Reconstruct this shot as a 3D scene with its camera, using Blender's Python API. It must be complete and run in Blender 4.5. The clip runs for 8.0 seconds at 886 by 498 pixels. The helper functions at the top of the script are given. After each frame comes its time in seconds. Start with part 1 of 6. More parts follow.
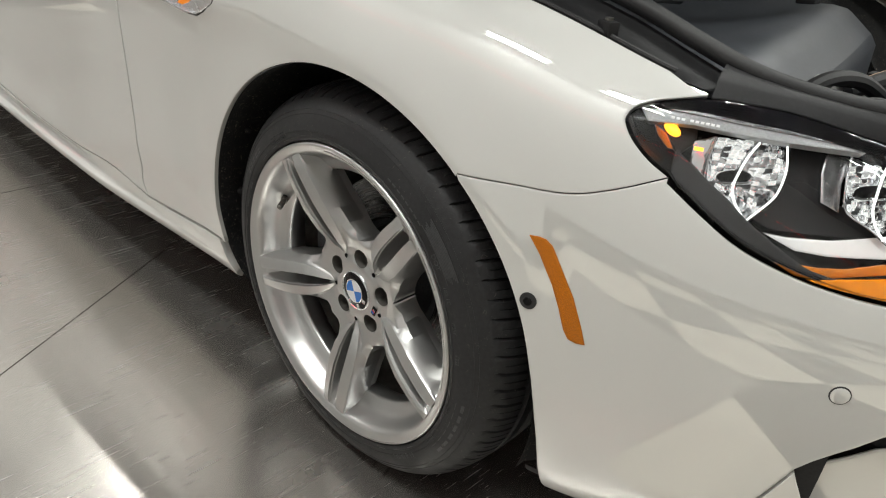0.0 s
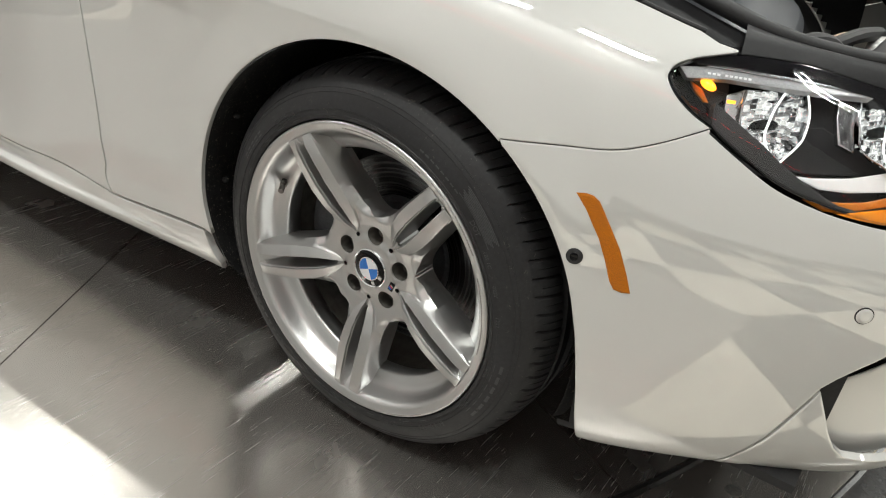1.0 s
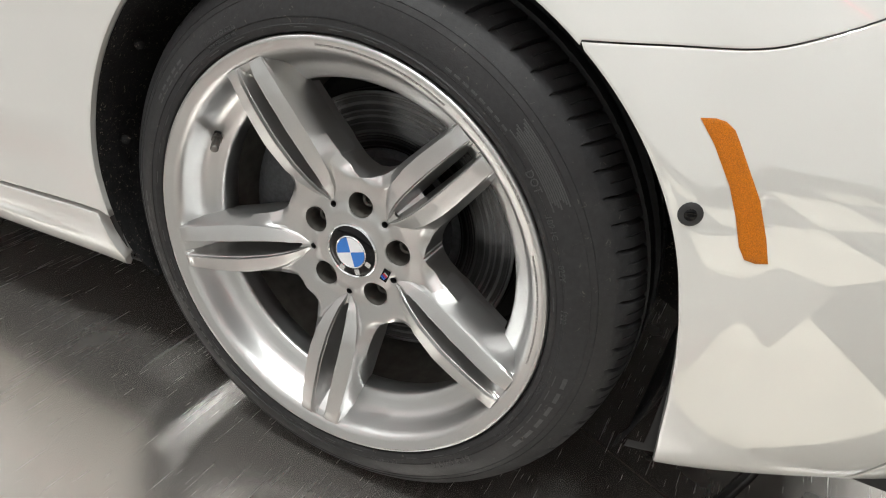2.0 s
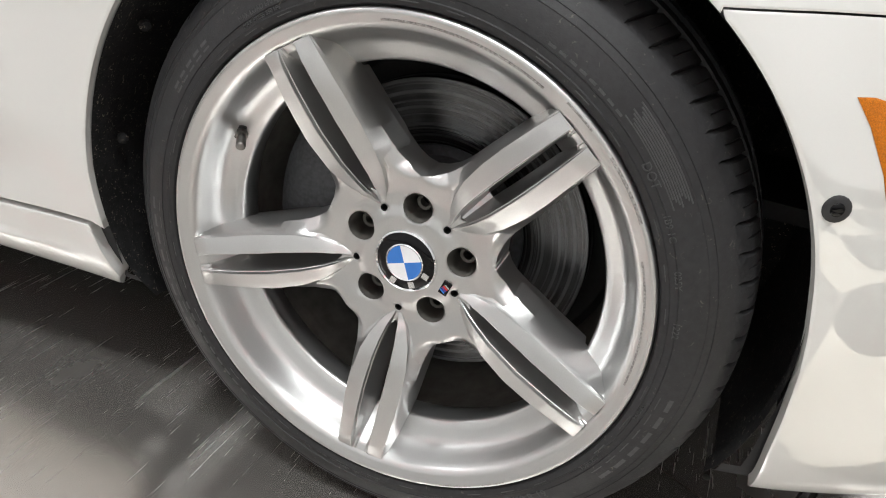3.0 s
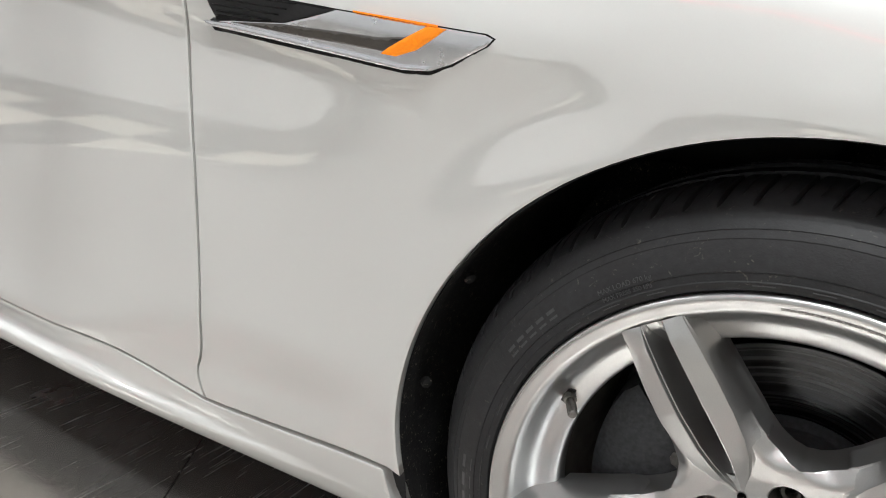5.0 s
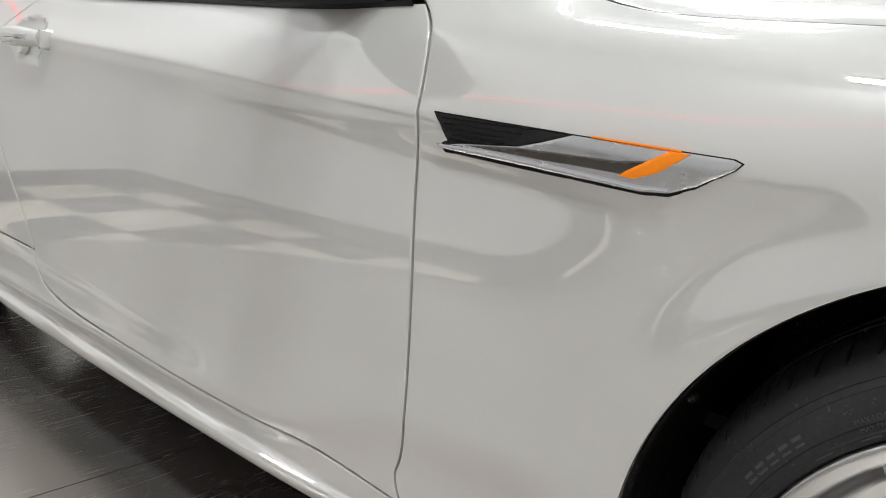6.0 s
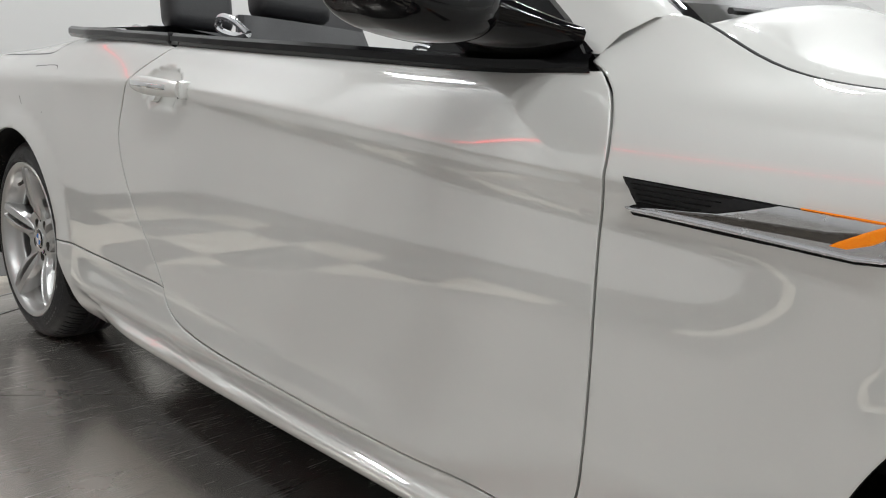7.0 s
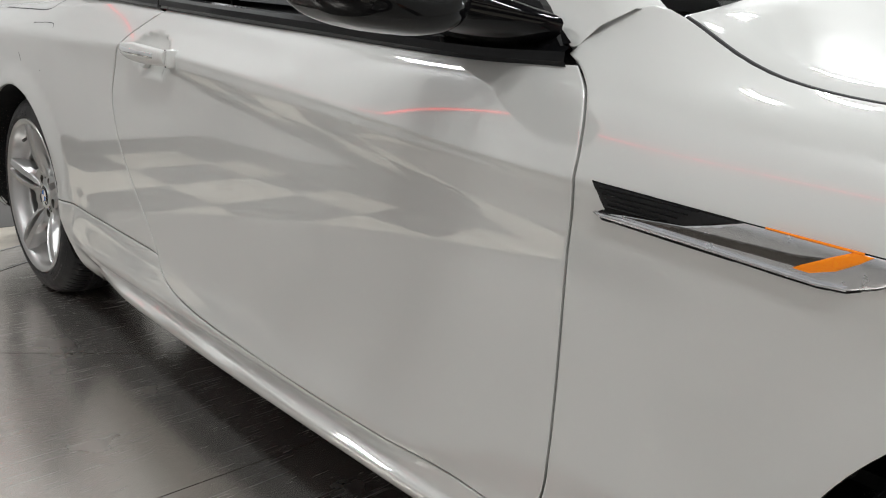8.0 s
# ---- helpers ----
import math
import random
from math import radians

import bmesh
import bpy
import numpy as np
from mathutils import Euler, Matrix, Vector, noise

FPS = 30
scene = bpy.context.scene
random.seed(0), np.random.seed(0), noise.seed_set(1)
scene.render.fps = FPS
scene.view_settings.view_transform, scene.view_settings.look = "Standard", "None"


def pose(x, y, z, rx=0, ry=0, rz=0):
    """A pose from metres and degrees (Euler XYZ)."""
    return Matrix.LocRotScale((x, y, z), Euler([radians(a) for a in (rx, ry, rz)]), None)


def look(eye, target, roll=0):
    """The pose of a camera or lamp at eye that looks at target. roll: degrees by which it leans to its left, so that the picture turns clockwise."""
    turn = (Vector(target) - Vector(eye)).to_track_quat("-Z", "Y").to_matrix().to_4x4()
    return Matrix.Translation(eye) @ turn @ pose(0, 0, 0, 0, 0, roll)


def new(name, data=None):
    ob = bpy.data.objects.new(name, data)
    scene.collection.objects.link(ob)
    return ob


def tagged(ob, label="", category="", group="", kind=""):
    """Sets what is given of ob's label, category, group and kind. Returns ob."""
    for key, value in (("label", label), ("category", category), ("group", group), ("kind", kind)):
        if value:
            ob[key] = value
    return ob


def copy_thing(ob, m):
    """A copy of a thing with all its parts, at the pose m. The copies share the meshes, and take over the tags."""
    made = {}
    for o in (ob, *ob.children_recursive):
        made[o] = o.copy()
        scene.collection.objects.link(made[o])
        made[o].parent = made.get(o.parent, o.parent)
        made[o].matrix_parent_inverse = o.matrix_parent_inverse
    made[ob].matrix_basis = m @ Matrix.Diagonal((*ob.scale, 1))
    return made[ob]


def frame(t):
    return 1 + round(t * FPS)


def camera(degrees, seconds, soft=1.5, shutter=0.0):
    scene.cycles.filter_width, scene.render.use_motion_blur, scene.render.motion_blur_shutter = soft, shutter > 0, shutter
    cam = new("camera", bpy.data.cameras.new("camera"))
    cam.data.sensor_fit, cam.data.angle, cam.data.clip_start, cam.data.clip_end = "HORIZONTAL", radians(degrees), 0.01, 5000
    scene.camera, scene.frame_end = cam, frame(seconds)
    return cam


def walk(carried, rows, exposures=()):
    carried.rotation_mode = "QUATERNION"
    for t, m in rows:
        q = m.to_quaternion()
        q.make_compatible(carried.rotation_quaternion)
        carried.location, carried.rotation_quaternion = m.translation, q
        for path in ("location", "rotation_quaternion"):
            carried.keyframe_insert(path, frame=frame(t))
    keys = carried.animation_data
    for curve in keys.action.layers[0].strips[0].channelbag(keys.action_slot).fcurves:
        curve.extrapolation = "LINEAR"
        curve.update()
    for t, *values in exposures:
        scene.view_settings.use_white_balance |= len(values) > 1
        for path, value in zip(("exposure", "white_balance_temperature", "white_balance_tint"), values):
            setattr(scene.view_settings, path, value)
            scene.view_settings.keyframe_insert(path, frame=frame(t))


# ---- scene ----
cam = camera(61.8, 8.0, 1.1)
PATH = [
    (0, (0.816, -0.628, 1.003), (-0.382, 0.644, 0.03), 4.7),
    (0.5, (0.734, -0.766, 0.984), (-0.353, 0.615, 0.029), 5.3),
    (1, (0.687, -0.796, 0.963), (-0.276, 0.673, 0.007), 5.5),
    (1.2, (0.643, -0.787, 0.936), (-0.275, 0.709, -0.023), 5.6),
    (2.3, (0.323, -0.598, 0.733), (-0.297, 1.037, -0.239), 7.6),
    (2.5, (0.283, -0.598, 0.72), (-0.301, 1.052, -0.247), 7.8),
    (3, (0.243, -0.596, 0.707), (-0.302, 1.086, -0.226), 8.3),
    (3.5, (0.218, -0.597, 0.703), (-0.369, 1.1, -0.178), 8.1),
    (4, (0.137, -0.588, 0.735), (-0.567, 1.097, -0.08), 6.9),
    (4.5, (0.068, -0.58, 0.769), (-0.765, 1.076, 0.016), 5.5),
    (4.7, (0.043, -0.582, 0.78), (-0.838, 1.063, 0.06), 5.3),
    (5.8, (-0.050, -0.645, 0.777), (-1.283, 0.874, 0.364), 4.4),
    (6, (-0.069, -0.672, 0.784), (-1.343, 0.821, 0.393), 4.3),
    (6.5, (-0.151, -0.744, 0.810), (-1.445, 0.738, 0.453), 3.9),
    (7, (-0.189, -0.834, 0.839), (-1.524, 0.608, 0.469), 3.4),
    (7.5, (-0.206, -0.843, 0.861), (-1.567, 0.557, 0.423), 2.9),
    (8, (-0.163, -0.767, 0.914), (-1.509, 0.614, 0.382), 3.9),
]
walk(cam, [(t, look(eye, target, roll)) for t, eye, target, roll in PATH], [(0.0, -0.16, 6850, 6), (1.2, 0.0, 6850, 6), (2.3, 0.50, 6600, 8), (3.5, 0.58, 6550, 9), (4.4, 0.56, 6450, 7), (5.0, 0.26, 6480, 8), (6.0, -0.14, 6520, 8), (7.0, -0.34, 6520, 8), (8.0, -0.38, 6520, 8)])

# ---- world and small tools ----
world = bpy.data.worlds.new("showroom_world")
world.use_nodes = True
world.node_tree.nodes["Background"].inputs[0].default_value = (0.9, 0.95, 1.0, 1)
world.node_tree.nodes["Background"].inputs[1].default_value = 0.02
scene.world = world

AXIS_Y = 0.90          # middle of the car
WHEELBASE = 2.855


def material(name, color, rough=0.5, metal=0.0, grain=0.0, grain_scale=200.0, bump=0.0, bump_scale=300.0, coat=0.0,
             stain=0.0, stain_scale=6.0, emit=None, emit_strength=0.0, rough_var=0.0, spec=0.5):
    """A principled material with noise at two scales in its colour, roughness and relief."""
    m = bpy.data.materials.new(name)
    m.use_nodes = True
    nt = m.node_tree
    b = nt.nodes["Principled BSDF"]
    b.inputs["Base Color"].default_value = (*color, 1)
    b.inputs["Roughness"].default_value = rough
    b.inputs["Metallic"].default_value = metal
    b.inputs["Specular IOR Level"].default_value = spec
    if coat:
        b.inputs["Coat Weight"].default_value = coat
        b.inputs["Coat Roughness"].default_value = 0.02
    co = nt.nodes.new("ShaderNodeTexCoord")
    if grain or stain:
        last = None
        for amount, scale, detail in ((grain, grain_scale, 6), (stain, stain_scale, 5)):
            if not amount:
                continue
            n = nt.nodes.new("ShaderNodeTexNoise")
            n.inputs["Scale"].default_value = scale
            n.inputs["Detail"].default_value = detail
            nt.links.new(co.outputs["Object"], n.inputs["Vector"])
            r = nt.nodes.new("ShaderNodeMapRange")
            r.inputs[1].default_value, r.inputs[2].default_value = 0.3, 0.7
            r.inputs[3].default_value, r.inputs[4].default_value = 1 - amount, 1 + amount
            nt.links.new(n.outputs[0], r.inputs[0])
            x = nt.nodes.new("ShaderNodeMix")
            x.data_type, x.blend_type = "RGBA", "MULTIPLY"
            x.inputs[0].default_value = 1
            if last is None:
                x.inputs[6].default_value = (*color, 1)
            else:
                nt.links.new(last, x.inputs[6])
            nt.links.new(r.outputs[0], x.inputs[7])
            last = x.outputs[2]
        nt.links.new(last, b.inputs["Base Color"])
    if rough_var:
        n = nt.nodes.new("ShaderNodeTexNoise")
        n.inputs["Scale"].default_value = stain_scale * 2
        n.inputs["Detail"].default_value = 6
        nt.links.new(co.outputs["Object"], n.inputs["Vector"])
        r = nt.nodes.new("ShaderNodeMapRange")
        r.inputs[1].default_value, r.inputs[2].default_value = 0.3, 0.7
        r.inputs[3].default_value, r.inputs[4].default_value = max(0.02, rough - rough_var), rough + rough_var
        nt.links.new(n.outputs[0], r.inputs[0])
        nt.links.new(r.outputs[0], b.inputs["Roughness"])
    if bump:
        n = nt.nodes.new("ShaderNodeTexNoise")
        n.inputs["Scale"].default_value = bump_scale
        n.inputs["Detail"].default_value = 4
        nt.links.new(co.outputs["Object"], n.inputs["Vector"])
        k = nt.nodes.new("ShaderNodeBump")
        k.inputs["Strength"].default_value = bump
        k.inputs["Distance"].default_value = 0.001
        nt.links.new(n.outputs[0], k.inputs["Height"])
        nt.links.new(k.outputs[0], b.inputs["Normal"])
    if emit:
        b.inputs["Emission Color"].default_value = (*emit, 1)
        b.inputs["Emission Strength"].default_value = emit_strength
    return m


def thing(name, label, category, at=(0, 0, 0), group="", kind=""):
    ob = new(name)
    ob.location = at
    ob.empty_display_size = 0.1
    return tagged(ob, label, category, group, kind)


def set_normals(me, normals):
    me.normals_split_custom_set_from_vertices([tuple(n) for n in normals])


def mesh_ob(name, verts, faces, mat, parent=None, label="", smooth=True, normals=None, corner_normals=None):
    """One mesh object; parented to a thing or part where one is given (verts in the world)."""
    me = bpy.data.meshes.new(name)
    me.from_pydata([tuple(map(float, v)) for v in verts], [], [tuple(map(int, f)) for f in faces])
    me.materials.append(mat)
    me.polygons.foreach_set("use_smooth", [smooth] * len(me.polygons))
    me.update()
    if normals is not None:
        set_normals(me, normals)
    if corner_normals is not None:
        me.normals_split_custom_set([tuple(n) for n in corner_normals])
    ob = new(name, me)
    if parent is not None:
        ob.parent = parent
        bpy.context.view_layer.update()
        ob.matrix_parent_inverse = parent.matrix_world.inverted()
    return tagged(ob, label) if label else ob


def part(name, bm, mat, parent=None, label="", smooth=True, sharp=35):
    """Links a bmesh as one mesh object under a thing or part."""
    me = bpy.data.meshes.new(name)
    bmesh.ops.recalc_face_normals(bm, faces=bm.faces)
    for f in bm.faces:
        f.smooth = smooth
    if smooth:
        lim = radians(sharp)
        for e in bm.edges:
            e.smooth = len(e.link_faces) != 2 or e.calc_face_angle(0) < lim
    bm.to_mesh(me)
    bm.free()
    me.materials.append(mat)
    ob = new(name, me)
    if parent is not None:
        ob.parent = parent
        bpy.context.view_layer.update()
        ob.matrix_parent_inverse = parent.matrix_world.inverted()
    return tagged(ob, label) if label else ob


def box_bm(x0, x1, y0, y1, z0, z1, bevel=0.0, seg=2, bm=None, m=None):
    bm = bm or bmesh.new()
    r = bmesh.ops.create_cube(bm, size=1)
    for v in r["verts"]:
        v.co = Vector(((x0 + x1) / 2 + v.co.x * (x1 - x0), (y0 + y1) / 2 + v.co.y * (y1 - y0), (z0 + z1) / 2 + v.co.z * (z1 - z0)))
    if bevel:
        edges = list({e for v in r["verts"] for e in v.link_edges})
        r = bmesh.ops.bevel(bm, geom=edges, offset=bevel, segments=seg, affect="EDGES", profile=0.6)
        vs = list({v for f in r["faces"] for v in f.verts} | {v for v in bm.verts if v.is_valid})
    if m is not None:
        bmesh.ops.transform(bm, matrix=m, verts=bm.verts[:])
    return bm


def tube_bm(points, radius, sides=10, bm=None, caps=True):
    """A round tube along a line of points; radius a number or one a point."""
    bm = bm or bmesh.new()
    pts = [Vector(p) for p in points]
    rings = []
    up = Vector((0, 0, 1))
    for i, p in enumerate(pts):
        d = (pts[min(i + 1, len(pts) - 1)] - pts[max(i - 1, 0)]).normalized()
        a = d.cross(up)
        if a.length < 1e-3:
            a = d.cross(Vector((1, 0, 0)))
        a.normalize()
        b = a.cross(d)
        r = radius[i] if isinstance(radius, (list, tuple)) else radius
        rings.append([bm.verts.new(p + r * (math.cos(2 * math.pi * k / sides) * a + math.sin(2 * math.pi * k / sides) * b)) for k in range(sides)])
    for r0, r1 in zip(rings, rings[1:]):
        for k in range(sides):
            bm.faces.new((r0[k], r0[(k + 1) % sides], r1[(k + 1) % sides], r1[k]))
    if caps:
        bm.faces.new(rings[0][::-1])
        bm.faces.new(rings[-1])
    return bm


def smooth_line(points, n=40):
    """Points along a Catmull-Rom curve through the given ones."""
    P = [np.array(p, float) for p in points]
    P = [2 * P[0] - P[1]] + P + [2 * P[-1] - P[-2]]
    out = []
    m = len(P) - 3
    for k in range(n + 1):
        u = m * k / n
        i = min(int(u), m - 1)
        t = u - i
        a, b, c, d = P[i:i + 4]
        out.append(0.5 * (2 * b + (c - a) * t + (2 * a - 5 * b + 4 * c - d) * t * t + (3 * b - a - 3 * c + d) * t ** 3))
    return out


def lathe(profile, n, center, name, mat, parent=None, label="", closed=False, a0=0.0, a1=2 * math.pi, sharp=30):
    """Turns a profile of (radius, y) about the line through center along y."""
    full = abs(a1 - a0 - 2 * math.pi) < 1e-6
    bm = bmesh.new()
    cx, cy, cz = center
    rings = []
    for k in range(n if full else n + 1):
        a = a0 + (a1 - a0) * k / n
        rings.append([bm.verts.new((cx + r * math.cos(a), cy + y, cz + r * math.sin(a))) for r, y in profile])
    m = len(profile)
    for k in range(n):
        r0, r1 = rings[k], rings[(k + 1) % len(rings)]
        for i in range(m if closed else m - 1):
            j = (i + 1) % m
            bm.faces.new((r0[i], r0[j], r1[j], r1[i]))
    return part(name, bm, mat, parent, label, sharp=sharp)


def hermite_keys(keys, blur=1.0):
    """A smooth function through (s, value) keys, flat outside them; blur rounds its bends."""
    xs = np.array([k[0] for k in keys], float)
    ys = np.array([k[1] for k in keys], float)
    h = np.diff(xs)
    d = np.diff(ys) / h
    m = np.zeros(len(xs))
    for i in range(1, len(xs) - 1):
        if d[i - 1] * d[i] > 0:
            w1, w2 = 2 * h[i] + h[i - 1], h[i] + 2 * h[i - 1]
            m[i] = (w1 + w2) / (w1 / d[i - 1] + w2 / d[i])
    if len(xs) > 1:
        m[0], m[-1] = d[0] * 0.5, d[-1] * 0.5

    def raw(s):
        s = np.clip(s, xs[0], xs[-1])
        i = np.clip(np.searchsorted(xs, s, side="right") - 1, 0, len(xs) - 2)
        t = (s - xs[i]) / h[i]
        return ((2 * t ** 3 - 3 * t ** 2 + 1) * ys[i] + (t ** 3 - 2 * t ** 2 + t) * h[i] * m[i]
                + (3 * t ** 2 - 2 * t ** 3) * ys[i + 1] + (t ** 3 - t ** 2) * h[i] * m[i + 1])

    def f(s):
        s = np.asarray(s, float)
        return sum(w * raw(s + o * blur) for w, o in ((0.1, -0.05), (0.2, -0.025), (0.4, 0.0), (0.2, 0.025), (0.1, 0.05)))
    return f

# ---- materials ----
PAINT = material("white_car_paint", (0.66, 0.66, 0.635), 0.45, coat=1.0, grain=0.01, grain_scale=900, stain=0.015, stain_scale=3)
DARK_GAP = material("black_underbody_and_gaps", (0.012, 0.012, 0.013), 0.7, grain=0.3, bump=0.2)
LINER = material("wheel_liner_felt", (0.012, 0.012, 0.0125), 0.8, spec=0.25, grain=0.35, grain_scale=120, bump=0.6, bump_scale=250, stain=0.3, stain_scale=14)
RUBBER = material("tyre_rubber", (0.020, 0.020, 0.021), 0.52, spec=0.32, grain=0.2, grain_scale=160, bump=0.25, bump_scale=500, stain=0.22, stain_scale=9, rough_var=0.1)
ALLOY = material("silver_alloy_paint", (0.55, 0.55, 0.545), 0.33, metal=0.94, grain=0.03, grain_scale=900, stain=0.03, stain_scale=10, coat=0.25)
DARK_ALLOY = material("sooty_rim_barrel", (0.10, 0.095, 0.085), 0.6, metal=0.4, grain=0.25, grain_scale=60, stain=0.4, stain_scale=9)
GLOSS_BLACK = material("gloss_black_plastic", (0.004, 0.004, 0.0045), 0.05, grain=0.1, spec=0.25)
MATT_BLACK = material("grained_black_plastic", (0.013, 0.013, 0.014), 0.5, spec=0.3, bump=0.10, bump_scale=700, grain=0.15, stain=0.2, stain_scale=20)
SEAL = material("black_rubber_seal", (0.016, 0.016, 0.017), 0.55, grain=0.2, bump=0.2)
CHROME = material("polished_chrome", (0.80, 0.81, 0.82), 0.08, metal=1.0, rough_var=0.03)
PAINT.node_tree.nodes["Principled BSDF"].inputs["Coat IOR"].default_value = 2.4


def add_specks(m, color, scale, lo, hi):
    """Small crumbs of dirt of another colour over a material."""
    nt = m.node_tree
    b = nt.nodes["Principled BSDF"]
    co = nt.nodes.new("ShaderNodeTexCoord")
    n = nt.nodes.new("ShaderNodeTexNoise")
    n.inputs["Scale"].default_value = scale
    n.inputs["Detail"].default_value = 3
    n.inputs["Distortion"].default_value = 1.5
    nt.links.new(co.outputs["Object"], n.inputs["Vector"])
    r = nt.nodes.new("ShaderNodeMapRange")
    r.inputs[1].default_value, r.inputs[2].default_value = lo, hi
    nt.links.new(n.outputs[0], r.inputs[0])
    x = nt.nodes.new("ShaderNodeMix")
    x.data_type = "RGBA"
    old = b.inputs["Base Color"].links[0].from_socket
    nt.links.new(r.outputs[0], x.inputs[0])
    nt.links.new(old, x.inputs[6])
    x.inputs[7].default_value = (*color, 1)
    nt.links.new(x.outputs[2], b.inputs["Base Color"])


add_specks(LINER, (0.22, 0.19, 0.155), 210, 0.63, 0.70)
add_specks(RUBBER, (0.095, 0.085, 0.075), 150, 0.66, 0.76)

# ---- the car's outer skin: feature lines along the side, lofted into one smooth surface ----
# plan line: heading of the side along its length s; s equals x on the straight flank
_s = np.linspace(-5.2, 2.2, 1481)
_turn = np.interp(_s, [-5.2, -4.05, -4.0, -3.72, -3.68, -3.25, -3.2, 0.13, 0.17, 0.78, 0.84, 1.08, 1.14, 2.2],
                  [0.05, 0.05, 3.4, 3.4, 0.55, 0.5, 0.0, 0.0, 0.96, 0.96, 3.4, 3.4, 0.15, 0.15])
_dir = np.cumsum(_turn) * (_s[1] - _s[0])
_dir -= np.interp(-1.0, _s, _dir)
_px = np.cumsum(np.cos(_dir)) * (_s[1] - _s[0])
_py = np.cumsum(np.sin(_dir)) * (_s[1] - _s[0])
_px += -1.0 - np.interp(-1.0, _s, _px)
_py -= np.interp(-1.0, _s, _py)


def plan(s):
    a = np.interp(s, _s, _dir)
    return np.interp(s, _s, _px), np.interp(s, _s, _py), -np.sin(a), np.cos(a)


# each line: heights and insets (metres inward of the plan line), from the skirt's foot up to the belt or bonnet gap
LINES = [
    ("foot", [(-3.4, .20), (-2.4, .160), (-1.3, .152), (-.8, .147), (-.38, .155), (.4, .155), (.5, .165), (.62, .176), (1.2, .19)], [(-3, .06), (-.4, .065), (.4, .06), (1.2, .06)]),
    ("edge", [(-3.4, .215), (-2.4, .172), (-1.3, .164), (-.8, .159), (-.38, .166), (.4, .172), (.62, .192), (1.2, .21)], [(-3, .020), (-.4, .035), (.4, .035), (1.2, .03)]),
    ("skirt", [(-3.4, .27), (-2.4, .225), (-1.3, .207), (-.8, .202), (-.38, .205), (.4, .23), (.62, .245), (1.2, .26)], [(-3, -.025), (-1.0, -.02), (-.4, .012), (.4, .018), (1.2, .0)]),
    ("sill", [(-3.4, .38), (-2.4, .37), (-1.9, .325), (-1.3, .280), (-.8, .268), (-.38, .27), (.4, .30), (1.2, .33)], [(-3, -.022), (-.7, -.020), (-.38, .004), (.4, .012), (1.2, .0)]),
    ("low", [(-3.4, .46), (-2.4, .435), (-1.3, .36), (-.8, .352), (.4, .39), (1.2, .40)], [(-3, -.014), (-1.6, -.018), (-.7, -.016), (-.3, .004), (.4, .004), (1.2, .0)]),
    ("hollow", [(-3.4, .58), (-1.3, .46), (.4, .50), (1.2, .50)], [(-3, -.018), (-1.6, -.025), (-.7, -.021), (-.2, -.001), (.4, .002), (1.2, .0)]),
    ("belly", [(-3.4, .70), (-1.3, .62), (-.7, .61), (.4, .60), (1.2, .585)], [(-3, -.020), (-1.6, -.029), (-.7, -.025), (-.2, -.004), (.25, .004), (.45, .010), (1.2, .03)]),
    ("under", [(-3.4, .80), (-2.0, .850), (-1.3, .808), (-.7, .758), (-.28, .70), (.2, .665), (.45, .660), (1.2, .64)], [(-3, -.024), (-1.6, -.034), (-.7, -.031), (-.30, -.018), (-.1, .002), (.1, .004), (.25, .007), (.45, .020), (1.2, .08)]),
    ("crease", [(-3.4, .86), (-2.0, .862), (-1.3, .819), (-.7, .768), (-.28, .744), (.2, .712), (.45, .700), (1.2, .68)], [(-3, -.024), (-1.6, -.038), (-.7, -.035), (-.30, -.032), (-.1, -.010), (.1, -.002), (.25, .012), (.45, .032), (1.2, .13)]),
    ("over", [(-3.4, .90), (-2.0, .872), (-1.3, .828), (-.7, .779), (-.28, .785), (.2, .755), (.45, .735), (1.2, .71)], [(-3, .0), (-1.6, -.0350), (-.7, -.0338), (-.28, -.022), (.1, .002), (.25, .022), (.45, .046), (1.2, .19)]),
    ("shoulder", [(-3.4, .935), (-2.6, .952), (-2.0, .918), (-1.3, .878), (-.75, .862), (-.28, .838), (.2, .797), (.45, .760), (1.2, .73)], [(-3, .06), (-2.0, -.004), (-1.3, -.006), (-.75, -.006), (-.28, .0), (.1, .022), (.25, .044), (.45, .066), (1.2, .26)]),
    ("crown", [(-3.4, .955), (-2.6, .980), (-2.0, .948), (-1.3, .908), (-.85, .893), (-.70, .896), (-.54, .886), (-.28, .864), (.2, .822), (.45, .775), (1.2, .745)], [(-3, .12), (-2.0, .014), (-1.3, .010), (-.8, .014), (-.6, .024), (-.28, .034), (.1, .055), (.25, .072), (.45, .082), (1.2, .35)]),
    ("rim", [(-3.4, .965), (-2.6, .992), (-2.0, .957), (-1.3, .918), (-.85, .902), (-.72, .975), (-.66, .985), (-.60, .957), (-.54, .920), (-.47, .897), (-.38, .885), (-.24, .878), (0, .862), (.2, .843), (.35, .816), (.45, .791), (.52, .777), (1.2, .75)], [(-3, .18), (-2.0, .026), (-1.3, .022), (-.85, .030), (-.7, .085), (-.6, .085), (-.4, .075), (-.24, .085), (.1, .108), (.25, .112), (.45, .104), (.55, .115), (1.2, .42)]),
]
_LZ = [hermite_keys(z) for _, z, _ in LINES]
_LI = [hermite_keys(i) for _, _, i in LINES]
NV = len(LINES) - 1


